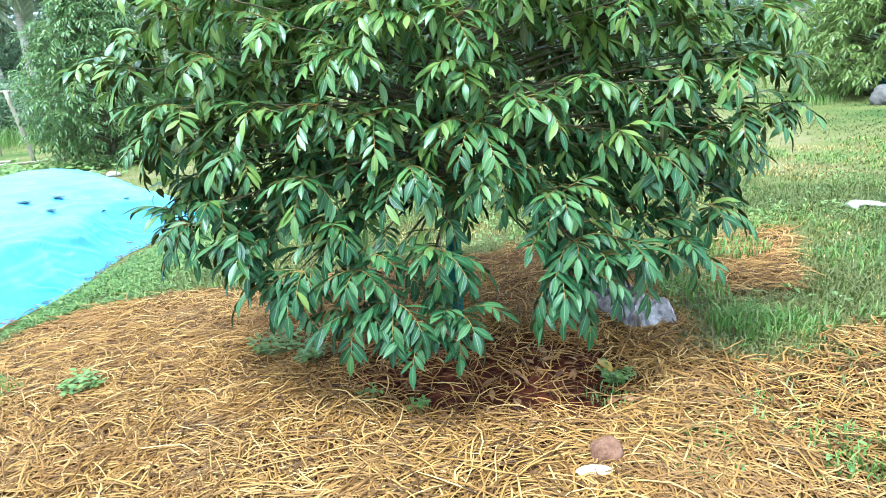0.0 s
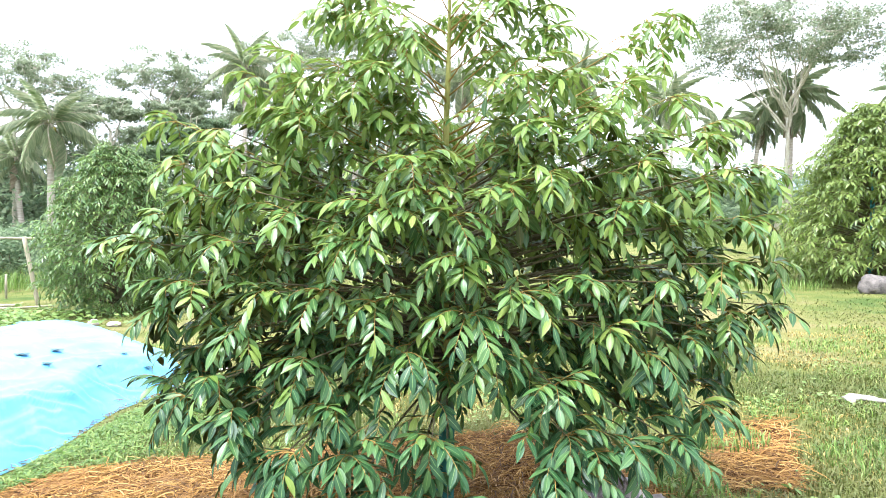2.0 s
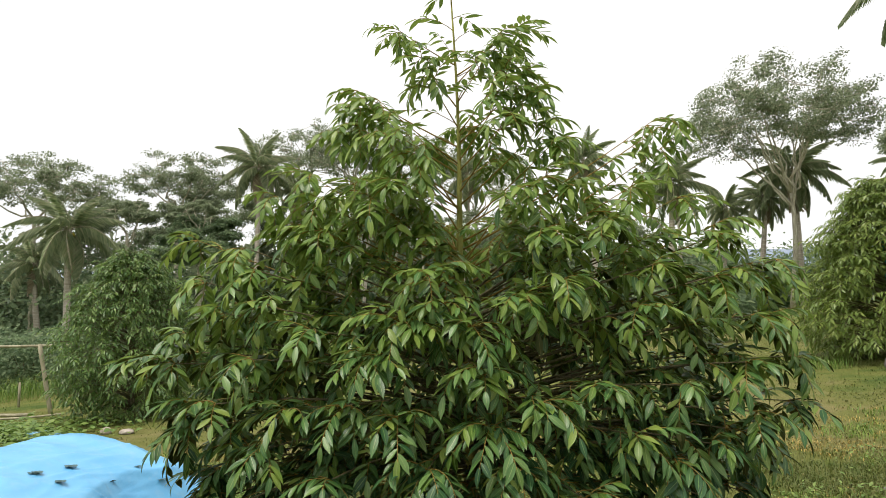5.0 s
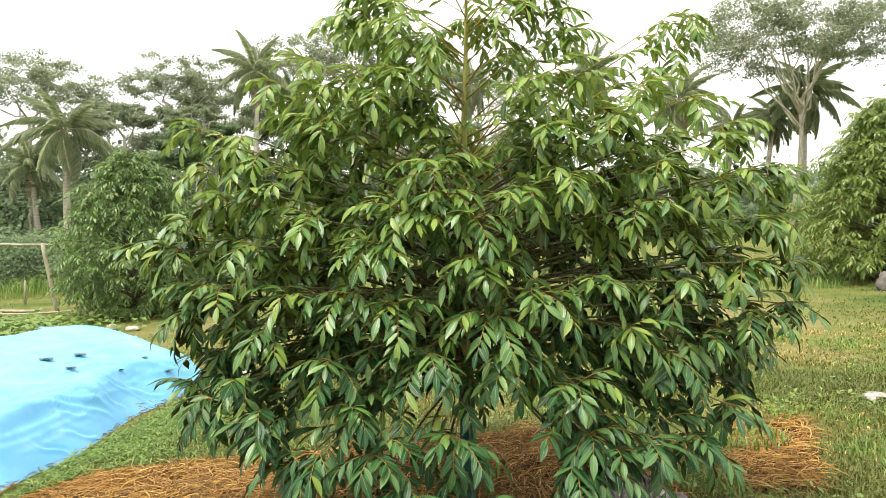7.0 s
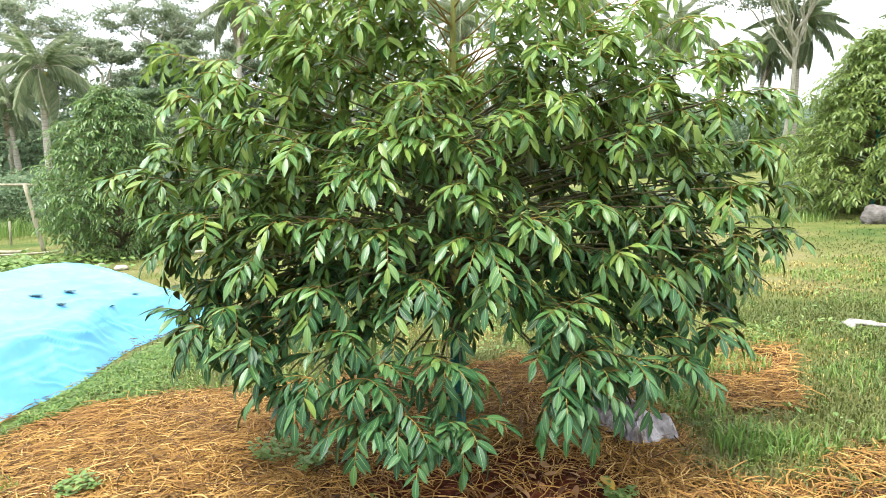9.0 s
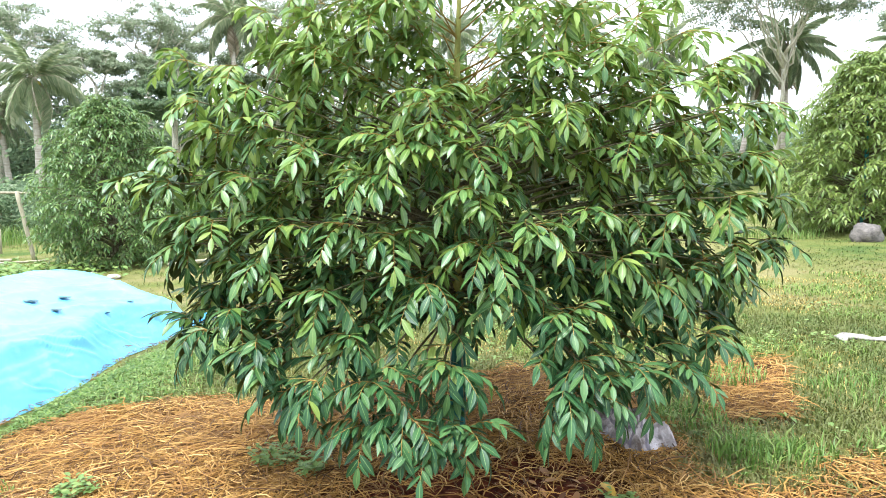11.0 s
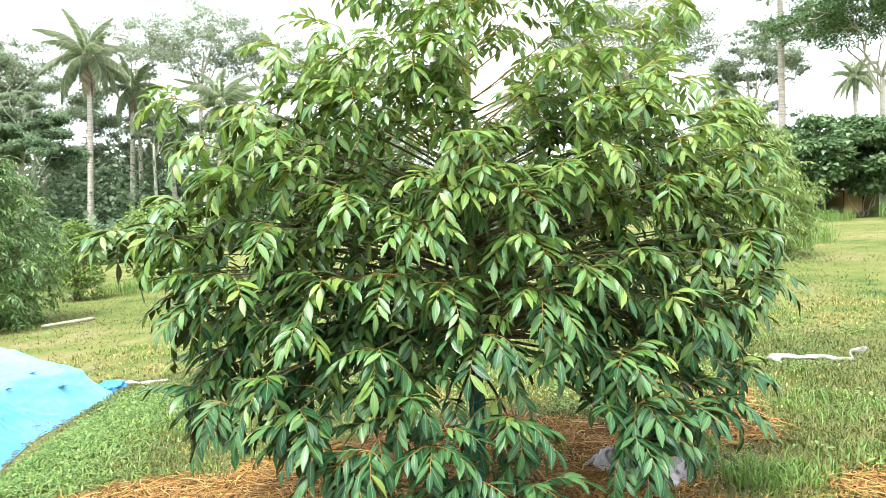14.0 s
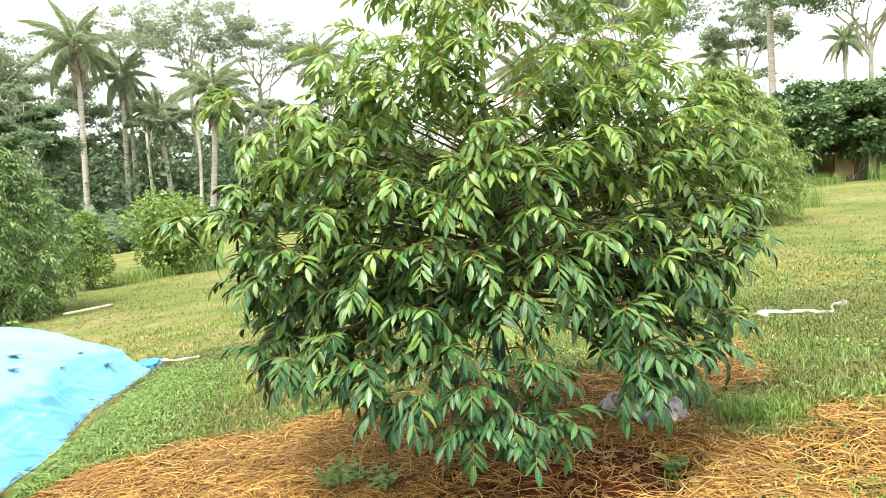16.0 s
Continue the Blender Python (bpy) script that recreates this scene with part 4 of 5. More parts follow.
bush((-11.9, 20.2), 1.6, 1.3, 96, "dense green thicket behind the trellis", 1800, 0.15)
bush((-9.6, 21.5), 2.0, 1.4, 97, "dense green thicket behind the trellis", 1800, 0.16)
bush((-17.3, 22.0), 2.2, 1.7, 98, "dense green thicket behind the trellis", 1800, 0.18)
bush((7.7, 20.5), 2.3, 1.0, 73, "rounded young orchard tree in the grass", 1800, 0.15, M_SHRUB)
tall_tree((23.8, 28.0), 3.4, 3.3, 74, "dense dark shade tree beside the hut", 34, 75, 0.72, 0.7, M_SHADE, 0.85)
tall_tree((26.9, 27.6), 3.8, 3.1, 87, "dense dark shade tree beside the hut", 34, 75, 0.72, 0.7, M_SHADE, 0.85)
tall_tree((29.6, 26.8), 3.6, 3.3, 75, "dense dark shade tree beside the hut", 34, 75, 0.72, 0.7, M_SHADE, 0.85)
tall_tree((29.5, 38.5), 5.6, 3.6, 91, "dense dark shade tree behind the hut", 34, 75, 0.72, 0.7, M_SHADE, 0.55)
tall_tree((36.5, 35.0), 5.6, 4.0, 92, "dense dark shade tree behind the hut", 34, 75, 0.72, 0.7, M_SHADE, 0.55)
tall_tree((-8.5, 47.0), 8.5, 2.2, 76, "slim forest tree with a bare pale trunk", 12, 70, 0.4, 0.8)
tall_tree((-19.5, 46.0), 9.5, 2.4, 77, "slim forest tree with a bare pale trunk", 12, 70, 0.4, 0.8)
tall_tree((-3.0, 52.0), 9.0, 2.6, 78, "slim forest tree with a bare pale trunk", 12, 70, 0.4, 0.8)


def far_woods():
    """The undergrowth belt behind the field."""
    rng = np.random.default_rng(5)
    p = Pile()
    for i in range(560):
        a = radians(rng.uniform(-62, 62))
        d = rng.uniform(40, 78)
        x, y = math.sin(a) * d, math.cos(a) * d
        if 0.42 < a < 1.0 and d < 58:
            continue
        h = rng.uniform(1.0, 2.3) if d < 57 else rng.uniform(3.0, 6.5) + (4.5 * rng.random() if a < 0.05 else 0)
        c = np.array([x, y, ground_z(x, y) + h * 0.5])
        clump_cloud(rng, p, c, (1.0 + h * 0.6, 1.0 + h * 0.6, h * 0.62), 330, 0.45, 0.5, 0.4)
    ob = new("far_woods", p.mesh("far_woods", M_DARK_LEAF))
    tagged(ob, "dense undergrowth at the edge of the woods", "woods", kind="stuff")


far_woods()


def deep_woods():
    """The wall of trees behind, crown against crown."""
    rng = np.random.default_rng(6)
    p = Pile()
    for i in range(430):
        a = radians(-64 + 128 * (i + rng.random()) / 430)
        if 0.40 < a < 0.56:
            continue
        d = rng.uniform(70, 92)
        x, y = math.sin(a) * d, math.cos(a) * d
        h = rng.uniform(6.0, 12.5) if a < 0.15 else rng.uniform(3.0, 7.0)
        for k in range(3):
            c = np.array([x + rng.normal(0, 1.2), y, ground_z(x, y) + h * (0.25 + 0.3 * k)])
            r = rng.uniform(1.6, 2.8)
            clump_cloud(rng, p, c, (r, r, r * 0.7), 125, 0.68, 0.5, 0.35)
    ob = new("deep_woods", p.mesh("deep_woods", M_HAZED_LEAF))
    tagged(ob, "dense wall of forest behind the field, greens paled for haze", "woods", kind="stuff")


deep_woods()


def far_hills():
    n = 90
    v, f = [], []
    for i in range(n + 1):
        a = radians(-95 + 190 * i / n)
        h = 58 + 50 * (0.5 + 0.5 * noise.noise((i * 0.11, 2.2, 0))) + 10 * noise.noise((i * 0.4, 7.2, 0))
        for r, z in ((820, -30), (1000, h * 0.75), (1150, h), (1300, -30)):
            v.append((math.sin(a) * r, math.cos(a) * r, z))
    f = [(i * 4 + j, i * 4 + j + 1, i * 4 + j + 5, i * 4 + j + 4) for i in range(n) for j in range(3)]
    me = bpy.data.meshes.new("far_hills")
    me.from_pydata(v, [], f)
    # the blue-grey base colour stands in for haze before the hills
    me.materials.append(plain("haze_tinted_hill", (0.20, 0.25, 0.33, 1), (0.27, 0.32, 0.40, 1), 0.01, 1.0, 0.0))
    tagged(new("backdrop", me), "hills far behind the woods, haze tinted into their blue-grey", "hills", kind="structure")


far_hills()


# ---- mulch and grass ----
def straw():
    rng = np.random.default_rng(3)
    p = Pile()
    pts, want = [], 50000
    tries = 0
    while len(pts) < want and tries < 600000:
        tries += 1
        x, y = rng.uniform(-3.4, 2.6), rng.uniform(0.7, 4.9)
        if y > 3.4 and rng.random() < 0.4:
            continue
        c = straw_cover(x, y) * (1 - 0.84 * bare_soil(x, y)) * (0.75 + 0.6 * noise.noise((x * 2.6, y * 2.6, 8.8)))
        if rng.random() < c:
            pts.append((x, y))
    pts = np.array(pts)
    k = len(pts)
    swirl = np.array([3.2 * noise.noise((x * 0.9, y * 0.9, 9.1)) + 1.2 * noise.noise((x * 3.3, y * 3.3, 3.1)) for x, y in pts.tolist()])
    a = swirl + rng.normal(0, 0.95, k)
    l = rng.uniform(0.06, 0.15, k) + rng.exponential(0.05, k).clip(0, 0.2)
    lift = rng.uniform(0.002, 0.034, k) * np.array([0.55 + 0.9 * max(0.0, noise.noise((x * 2.6, y * 2.6, 8.8))) for x, y in pts.tolist()])
    tip = rng.normal(0, 0.012, k)
    w = rng.uniform(0.0011, 0.0028, k)
    z = np.array([ground_z(x, y) for x, y in pts.tolist()])
    u = np.array([-0.5, -0.26, 0.0, 0.26, 0.5])
    bow = l * rng.normal(0, 0.14, k)
    kink = l * rng.normal(0, 0.03, k)
    d = np.stack([np.cos(a), np.sin(a)], 1)
    s = np.stack([-np.sin(a), np.cos(a)], 1)
    rings = []
    for i, q in enumerate(u):
        c2 = pts + d * (q * l)[:, None] + s * (bow * (1 - 4 * q * q) + kink * math.sin(i * 1.9))[:, None]
        zz = z + lift + tip * q * 2 + 0.10 * l * (1 - 4 * q * q)
        zz = np.maximum(zz, z + 0.003)
        for b in (0.0, 1.571, 3.1416):
            wid = w * (1.0 if 0 < i < 4 else 0.7)
            rings.append(np.column_stack([c2 + s * (np.cos(b) * wid * 1.4)[:, None], zz + np.sin(b) * wid]))
    v = np.stack(rings, 1)
    f = [(i * 3 + j, i * 3 + j + 1, (i + 1) * 3 + j + 1, (i + 1) * 3 + j) for i in range(4) for j in range(2)]
    p.many(v, f)
    ob = new("straw_mulch", p.mesh("straw_mulch", M_STRAW, smooth=False))
    tagged(ob, "loose golden rice straw mulch spread round the tree", "straw", kind="stuff")


straw()


def blades(p, rng, xy, tall, spread=0.5, wide=0.0035):
    """Tapered grass blades, bent over."""
    xy = np.asarray(xy, float)
    k = len(xy)
    z = np.array([ground_z(x, y) for x, y in xy.tolist()])
    a = rng.uniform(0, 2 * np.pi, k)
    h = tall * rng.uniform(0.5, 1.25, k)
    out = h * rng.uniform(0.1, 1.0, k) * spread
    d = np.stack([np.cos(a), np.sin(a)], 1)
    s = np.stack([-np.sin(a), np.cos(a)], 1)
    w = wide * rng.uniform(0.7, 1.4, k)
    rows = []
    for q, ww in ((0.0, 0.8), (0.5, 1.0)):
        c = np.column_stack([xy + d * (out * q * q)[:, None], z + h * q])
        for sg in (-1, 1):
            rows.append(c + np.column_stack([s * (sg * w * ww)[:, None], np.zeros(k)]))
    rows.append(np.column_stack([xy + d * out[:, None], z + h * (1 - 0.35 * spread)]))
    p.many(np.stack(rows, 1), [(0, 1, 3, 2), (2, 3, 4)])


def field_grass():
    rng = np.random.default_rng(8)
    near, mid, far = [], [], []
    while len(near) < 90000:
        d = 0.9 + 6.5 * rng.random() ** 0.8
        a = rng.uniform(-0.85, 0.85) + rng.normal(0, 0.16)
        x, y = math.sin(a) * d - 0.3, math.cos(a) * d
        if -6.5 < x < -2.75 and 3.7 < y < 6.7:
            continue
        c = straw_cover(x, y)
        patch = 0.5 + 0.9 * noise.noise((x * 0.9, y * 0.9, 5.5)) + 0.4 * noise.noise((x * 3.1, y * 3.1, 2.5))
        if rng.random() < (1 - c) ** 2 * min(1.0, max(0.12, patch)):
            near.append((x, y))
    p = Pile()
    blades(p, rng, near, 0.066, 1.0, 0.003)
    ob = new("field_grass", p.mesh("field_grass", M_GRASS))
    tagged(ob, "short patchy green and yellowed field grass", "grass", kind="stuff")
    for name, label, mat, count, tall, key, low in (("dry_grass", "withered tan grass in scattered patches", M_DRYGRASS, 26000, 0.042, 3.7, -0.1), ("tufted_grass", "greener tufts of grass scattered over the field", M_TUFT, 15000, 0.085, 9.4, 0.12)):
        xy = []
        while len(xy) < count:
            d = 1.2 + 8.5 * rng.random() ** 0.9
            a = rng.uniform(-0.9, 0.9) + rng.normal(0, 0.16)
            x, y = math.sin(a) * d - 0.3, math.cos(a) * d
            if -6.5 < x < -2.5 and 3.5 < y < 6.9:
                continue
            m = noise.noise((x * 1.9, y * 1.9, key)) + 0.6 * noise.noise((x * 6.1, y * 6.1, key)) - low
            if m > 0 and rng.random() < min(1.0, 4 * m) * (1 - straw_cover(x, y)) ** 2:
                xy.append((x, y))
        p = Pile()
        blades(p, rng, xy, tall, 1.3, 0.0034)
        tagged(new(name, p.mesh(name, mat)), label, "grass", kind="stuff")
    while len(mid) < 70000:
        d = 6.0 + 24 * rng.random() ** 1.3
        a = rng.uniform(-0.95, 0.95) + rng.normal(0, 0.14)
        x, y = math.sin(a) * d - 0.3, math.cos(a) * d
        if -6.5 < x < -2.75 and 3.7 < y < 6.7:
            continue
        if rng.random() < max(0.15, 0.5 + 0.8 * noise.noise((x * 0.5, y * 0.5, 5.5))):
            mid.append((x, y))
    p = Pile()
    blades(p, rng, mid, 0.050, 1.6, 0.007)
    ob = new("meadow_grass", p.mesh("meadow_grass", M_GRASS))
    tagged(ob, "patchy meadow grass across the orchard", "grass", kind="stuff")


field_grass()


def field_weeds():
    """Low broad-leaved weeds in patches of the field."""
    rng = np.random.default_rng(19)
    o = []
    while len(o) < 3200:
        d = 2.2 + 7.0 * rng.random()
        a = rng.uniform(-0.6, 0.9)
        x, y = math.sin(a) * d, math.cos(a) * d
        if x < -1.2 and y < 7.4:
            continue
        m = noise.noise((x * 1.5, y * 1.5, 12.3)) + 0.5 * noise.noise((x * 5.0, y * 5.0, 2.3)) - 0.12
        if m > 0 and rng.random() < min(1.0, 3 * m) * (1 - straw_cover(x, y)):
            o.append((x, y, ground_z(x, y) + rng.uniform(0.006, 0.055)))
    n = len(o)
    a = rng.uniform(0, 6.28, n)
    l = rng.uniform(0.020, 0.052, n)
    p = Pile()
    d = np.stack([np.cos(a), np.sin(a), rng.uniform(-0.2, 0.8, n)], 1)
    p.many(leaf_verts(np.array(o), d, np.tile(UP, (n, 1)) + rng.normal(0, 0.3, (n, 3)), l, l * 0.26, rng.uniform(0, 0.3, n), False), LEAF_F, None, LEAF2_UV[:len(LEAF2_UV) // 2])
    tagged(new("field_weeds", p.mesh("field_weeds", M_WEED)), "patches of low leafy weeds in the field grass", "weeds", kind="stuff")


field_weeds()


# ---- things on the ground ----
def on_ground(x, y, lift=0.0):
    return (x, y, ground_z(x, y) + lift)


def crumpled_sack():
    """An empty woven sack lying in a heap."""
    n = 70
    v = []
    ridge = lambda q: (1 - abs(noise.noise(q))) ** 5
    for j in range(n + 1):
        for i in range(n + 1):
            a, b = i / n * 2 - 1, j / n * 2 - 1
            e = 1 - max(abs(a), abs(b)) ** 4
            x = 0.13 * a + 0.04 * noise.noise((b * 3, a, 1)) - 0.04 * b
            y = 0.22 * b + 0.05 * noise.noise((a * 3, b, 5))
            z = 0.105 * e * (0.8 + 0.6 * noise.noise((a * 1.5, b * 1.5, 2)))
            z += e * (0.026 * ridge((a * 1.6 + b, b * 4.2, 3)) + 0.024 * ridge((a * 3.5, b * 7.5 + a, 8)) + 0.016 * ridge((a * 7 + b, b * 11, 5)))
            v.append((x, y, max(0.004, z)))
    w = n + 1
    me = bpy.data.meshes.new("plastic_sack")
    me.from_pydata(v, [], [(j * w + i, j * w + i + 1, (j + 1) * w + i + 1, (j + 1) * w + i) for j in range(n) for i in range(n)])
    me.polygons.foreach_set("use_smooth", [False] * len(me.polygons))
    k = Mat("woven_plastic", 0.45, 0.4)
    stain = k.noise(9, 5)
    c = k.ramp(stain, (0.33, lin("55493f")), (0.47, lin("958e8a")), (0.74, lin("c8c2c0")))
    # dark lines put into the colour as straw shadows across the sack
    line = k.math("SINE", k.math("ADD", k.math("MULTIPLY", k.noise(5, 2), 30.0), 0.0))
    c = k.mix(k.ramp(line, (0.66, (0, 0, 0, 1)), (0.85, (0.7, 0.7, 0.7, 1))), c, lin("4d4654"))
    k.color(c).bump(k.noise(42, 4), 0.7, 0.012)
    me.materials.append(k.m)
    ob = new("plastic_sack", me)
    ob.matrix_world = Matrix.Translation(on_ground(0.84, 3.20, 0.01)) @ Matrix.Rotation(0.35, 4, "Z") @ Matrix.Diagonal((1.0, 1.05, 1.1, 1))
    ob.modifiers.new("thickness", "SOLIDIFY").thickness = 0.003
    tagged(ob, "crumpled dirty white woven sack lying on straw", "sack")


crumpled_sack()


def twisted_cloth():
    """A rag twisted into a strip."""
    p = Pile()
    n, sides = 44, 10
    u = np.linspace(0, 1, n)
    x = 3.05 + 0.91 * u
    y = 4.87 - 0.08 * u + 0.10 * np.sin(u * 7.5 + 0.4) + 0.05 * np.sin(u * 19)
    v = []
    for i in range(n):
        wide = 0.10 * (0.25 + 0.5 * abs(math.sin(u[i] * 8 + 1)) + 0.4 * noise.noise((u[i] * 7, 2, 2))) * (0.35 if i in (0, n - 1) else 1)
        tw = u[i] * 9
        for j in range(sides):
            b = 2 * math.pi * j / sides
            r = wide * (1 + 0.7 * noise.noise((u[i] * 20, j * 1.7, 3)))
            yy, zz = math.cos(b) * r, math.sin(b) * r * 0.32
            v.append((x[i], y[i] + yy * math.cos(tw * 0.2), ground_z(x[i], y[i]) + 0.035 + zz + 0.012 * math.sin(tw)))
    f = [(i * sides + j, i * sides + (j + 1) % sides, (i + 1) * sides + (j + 1) % sides, (i + 1) * sides + j) for i in range(n - 1) for j in range(sides)]
    f += [tuple(range(sides))[::-1], tuple((n - 1) * sides + j for j in range(sides))]
    p.add(v, f)
    ob = new("cloth_strip", p.mesh("cloth_strip", plain("rag", lin("625c50"), lin("b4b0a4"), 14, 0.85, 0.5, 0.008)))
    tagged(ob, "long twisted white rag lying on the grass", "rag")


twisted_cloth()


def white_cord():
    p = Pile()
    u = np.linspace(0, 1, 12)
    x, y = -2.66 + 0.42 * u, 6.90 - 0.10 * u + 0.03 * np.sin(u * 9)
    tube(p, np.stack([x, y, [ground_z(a, b) + 0.03 for a, b in zip(x, y)]], 1), 0.016 + 0.008 * np.sin(u * 13), 6)
    ob = new("tie_cord", p.mesh("tie_cord", plain("cord", lin("b5b4aa"), lin("e6e5dc"), 20, 0.6)))
    tagged(ob, "pale plastic cord tied to the corner of the sheet", "cord")


white_cord()


def lump(name, at, radii, seed, mat, label, category, rough=0.25):
    bm = bmesh.new()
    bmesh.ops.create_icosphere(bm, subdivisions=3, radius=1)
    for w in bm.verts:
        k = 1 + rough * noise.noise(w.co * 1.7 + Vector((seed, 0, 0))) + 0.3 * rough * noise.noise(w.co * 5 + Vector((0, seed, 0)))
        w.co = Vector((w.co.x * radii[0], w.co.y * radii[1], w.co.z * radii[2])) * k
    for fc in bm.faces:
        fc.smooth = True
    me = bpy.data.meshes.new(name)
    bm.to_mesh(me)
    bm.free()
    me.materials.append(mat)
    ob = new(name, me)
    ob.location = on_ground(at[0], at[1], radii[2] * 0.55)
    return tagged(ob, label, category)


M_CLOD = plain("clod", lin("5b3d2c"), lin("8d6a50"), 18, 0.9, 0.7, 0.01)
M_STONE = plain("stone", lin("8a8074"), lin("b9afa2"), 9, 0.9, 0.6, 0.01)
lump("earth_clod", (0.465, 2.02), (0.060, 0.054, 0.055), 3, M_CLOD, "round brown clod lying on the straw", "clod")
husk = lump("pale_husk", (0.402, 1.92), (0.062, 0.020, 0.022), 5, plain("husk", lin("c9b184"), lin("efe0bd"), 20, 0.6), "pale dried fruit husk lying on the straw", "husk", 0.1)
husk.location.z += 0.026
lump("stone", (-6.0, 10.6), (0.09, 0.08, 0.07), 7, M_STONE, "pale stone on bare earth", "stone")
lump("stone", (-5.6, 10.5), (0.12, 0.09, 0.05), 8, M_STONE, "pale stone on bare earth", "stone")
lump("sack_heap", (7.45, 11.2), (0.27, 0.22, 0.22), 9, plain("grey_sack", lin("4a4642"), lin("7d776e"), 10, 0.85, 0.8, 0.04), "grey cloth heap beside a washed trunk", "sack", 0.3)
lump("blue_bag", (-7.25, 10.9), (0.28, 0.15, 0.07), 10, plain("blue_bag", lin("5fa9d8"), lin("b9dcf0"), 8, 0.5), "small scrap of blue plastic by a tree", "bag", 0.35)


def fallen_leaves():
    rng = np.random.default_rng(17)
    me = []
    for i in range(4):
        p = Pile()
        p.many(leaf_verts([(-0.06, 0, 0.012)], [(1, 0, 0.05)], [(0, 0, 1)], [0.125], [0.021], [0.06 + 0.07 * i]), LEAF2_F, [0] * 20, LEAF2_UV)
        me.append(p.mesh("fallen_leaf", M_DRY))
    spots = [(-0.33, 2.47), (-0.10, 2.33), (0.06, 2.36), (0.20, 2.40), (0.32, 2.62), (0.40, 2.58), (0.47, 2.66), (0.28, 2.72), (0.16, 2.82), (0.52, 2.74),
             (-0.02, 2.58), (0.36, 2.80), (-0.22, 2.52), (0.60, 2.62), (0.10, 2.55), (0.24, 2.25), (-0.55, 2.6), (0.85, 2.35), (0.7, 2.1), (-1.1, 2.2)]
    spots += [(rng.uniform(0.1, 0.75), rng.uniform(2.35, 2.95)) for _ in range(11)]
    for x, y in spots:
        ob = new("fallen_leaf", me[rng.integers(0, 4)])
        ob.matrix_world = Matrix.Translation(on_ground(x, y, 0.018)) @ Matrix.Rotation(rng.uniform(0, 6.28), 4, "Z") @ Matrix.Rotation(rng.uniform(-0.5, 0.5), 4, "X") @ Matrix.Scale(rng.uniform(0.55, 0.95), 4)
        tagged(ob, "dry brown leaf fallen on straw and earth", "leaf", "fallen leaves")
    p = Pile()
    p.many(leaf_verts([(-0.06, 0, 0.012)], [(1, 0, 0.25)], [(0, 0, 1)], [0.12], [0.024], [0.2]), LEAF2_F, [0] * 20, LEAF2_UV)
    ob = new("fallen_leaf", p.mesh("fallen_leaf", plain("yellow_leaf", lin("a8842c"), lin("cbab45"), 20, 0.5)))
    ob.matrix_world = Matrix.Translation(on_ground(0.594, 2.594, 0.03)) @ Matrix.Rotation(1.9, 4, "Z")
    tagged(ob, "yellow leaf fallen on the straw", "leaf")


fallen_leaves()


def weed(at, half, height, count, seed, label, leaf=0.035):
    """A low leafy weed: short stems with small pointed leaves."""
    rng = np.random.default_rng(seed)
    ob = thing("weed", on_ground(*at), 0, label, "weed", "weeds")
    stems, ls = Pile(), Leaves()
    for i in range(count):
        a = i * 2.4
        tip = np.array([math.cos(a) * half * rng.uniform(0.2, 1), math.sin(a) * half * rng.uniform(0.2, 1), height * rng.uniform(0.5, 1.1)])
        tip[2] += ground_z(at[0] + tip[0], at[1] + tip[1]) - ob.location[2]
        pts = limb_points(np.array([tip[0] * 0.3, tip[1] * 0.3, -0.005]), tip, 0.02, 5)
        tube(stems, pts, np.linspace(0.002, 0.001, 5), 3, 0, False)
        for q in range(6):
            p = pts[min(4, 1 + q * 4 // 6)]
            b = rng.uniform(0, 6.28)
            l = leaf * rng.uniform(0.7, 1.4)
            ls.add(p, (math.cos(b), math.sin(b), rng.uniform(-0.1, 0.7)), (0, 0, 1), l, l * 0.26, 0.2)
    child("stems", stems.mesh("stems", M_WEED), ob, kind="stuff")
    child("leaves", ls.pile(None, False).mesh("leaves", M_WEED), ob, kind="stuff")


weed((-0.94, 3.06), 0.17, 0.11, 34, 1, "leafy green weed growing through the straw")
weed((-0.74, 2.92), 0.12, 0.09, 22, 12, "leafy green weed growing through the straw")
weed((-1.83, 2.84), 0.13, 0.08, 26, 2, "leafy green weed growing through the straw")
weed((-0.19, 2.40), 0.045, 0.05, 9, 3, "small green seedling on bare earth", 0.028)
weed((-0.40, 2.50), 0.05, 0.05, 8, 13, "small green seedling on bare earth", 0.028)
weed((0.62, 2.52), 0.10, 0.07, 14, 5, "leafy green weed growing through the straw", 0.03)


def grass_tuft(at, half, tall, count, seed, label="clump of long bright-green grass"):
    rng = np.random.default_rng(seed)
    p = Pile()
    r = half * np.sqrt(rng.random(count))
    a = rng.uniform(0, 6.28, count)
    blades(p, rng, np.stack([at[0] + r * np.cos(a), at[1] + r * np.sin(a)], 1), tall, 0.8, 0.0035)
    ob = new("grass_tuft", p.mesh("grass_tuft", M_LUSH))
    tagged(ob, label, "grass", "grass tufts", "stuff")


M_LUSH = pieces("lush_blade", ((0.0, (0.085, 0.17, 0.03, 1)), (0.6, (0.16, 0.27, 0.05, 1)), (1.0, (0.30, 0.37, 0.11, 1))), 0.45, 0.3)
grass_tuft((1.35, 2.94), 0.17, 0.15, 260, 1)
grass_tuft((1.62, 2.95), 0.16, 0.12, 200, 2)
grass_tuft((1.28, 3.45), 0.20, 0.11, 260, 3)
grass_tuft((1.80, 4.20), 0.26, 0.12, 320, 4)
grass_tuft((2.15, 2.9), 0.25, 0.10, 260, 5)
grass_tuft((2.5, 3.7), 0.35, 0.11, 380, 6)
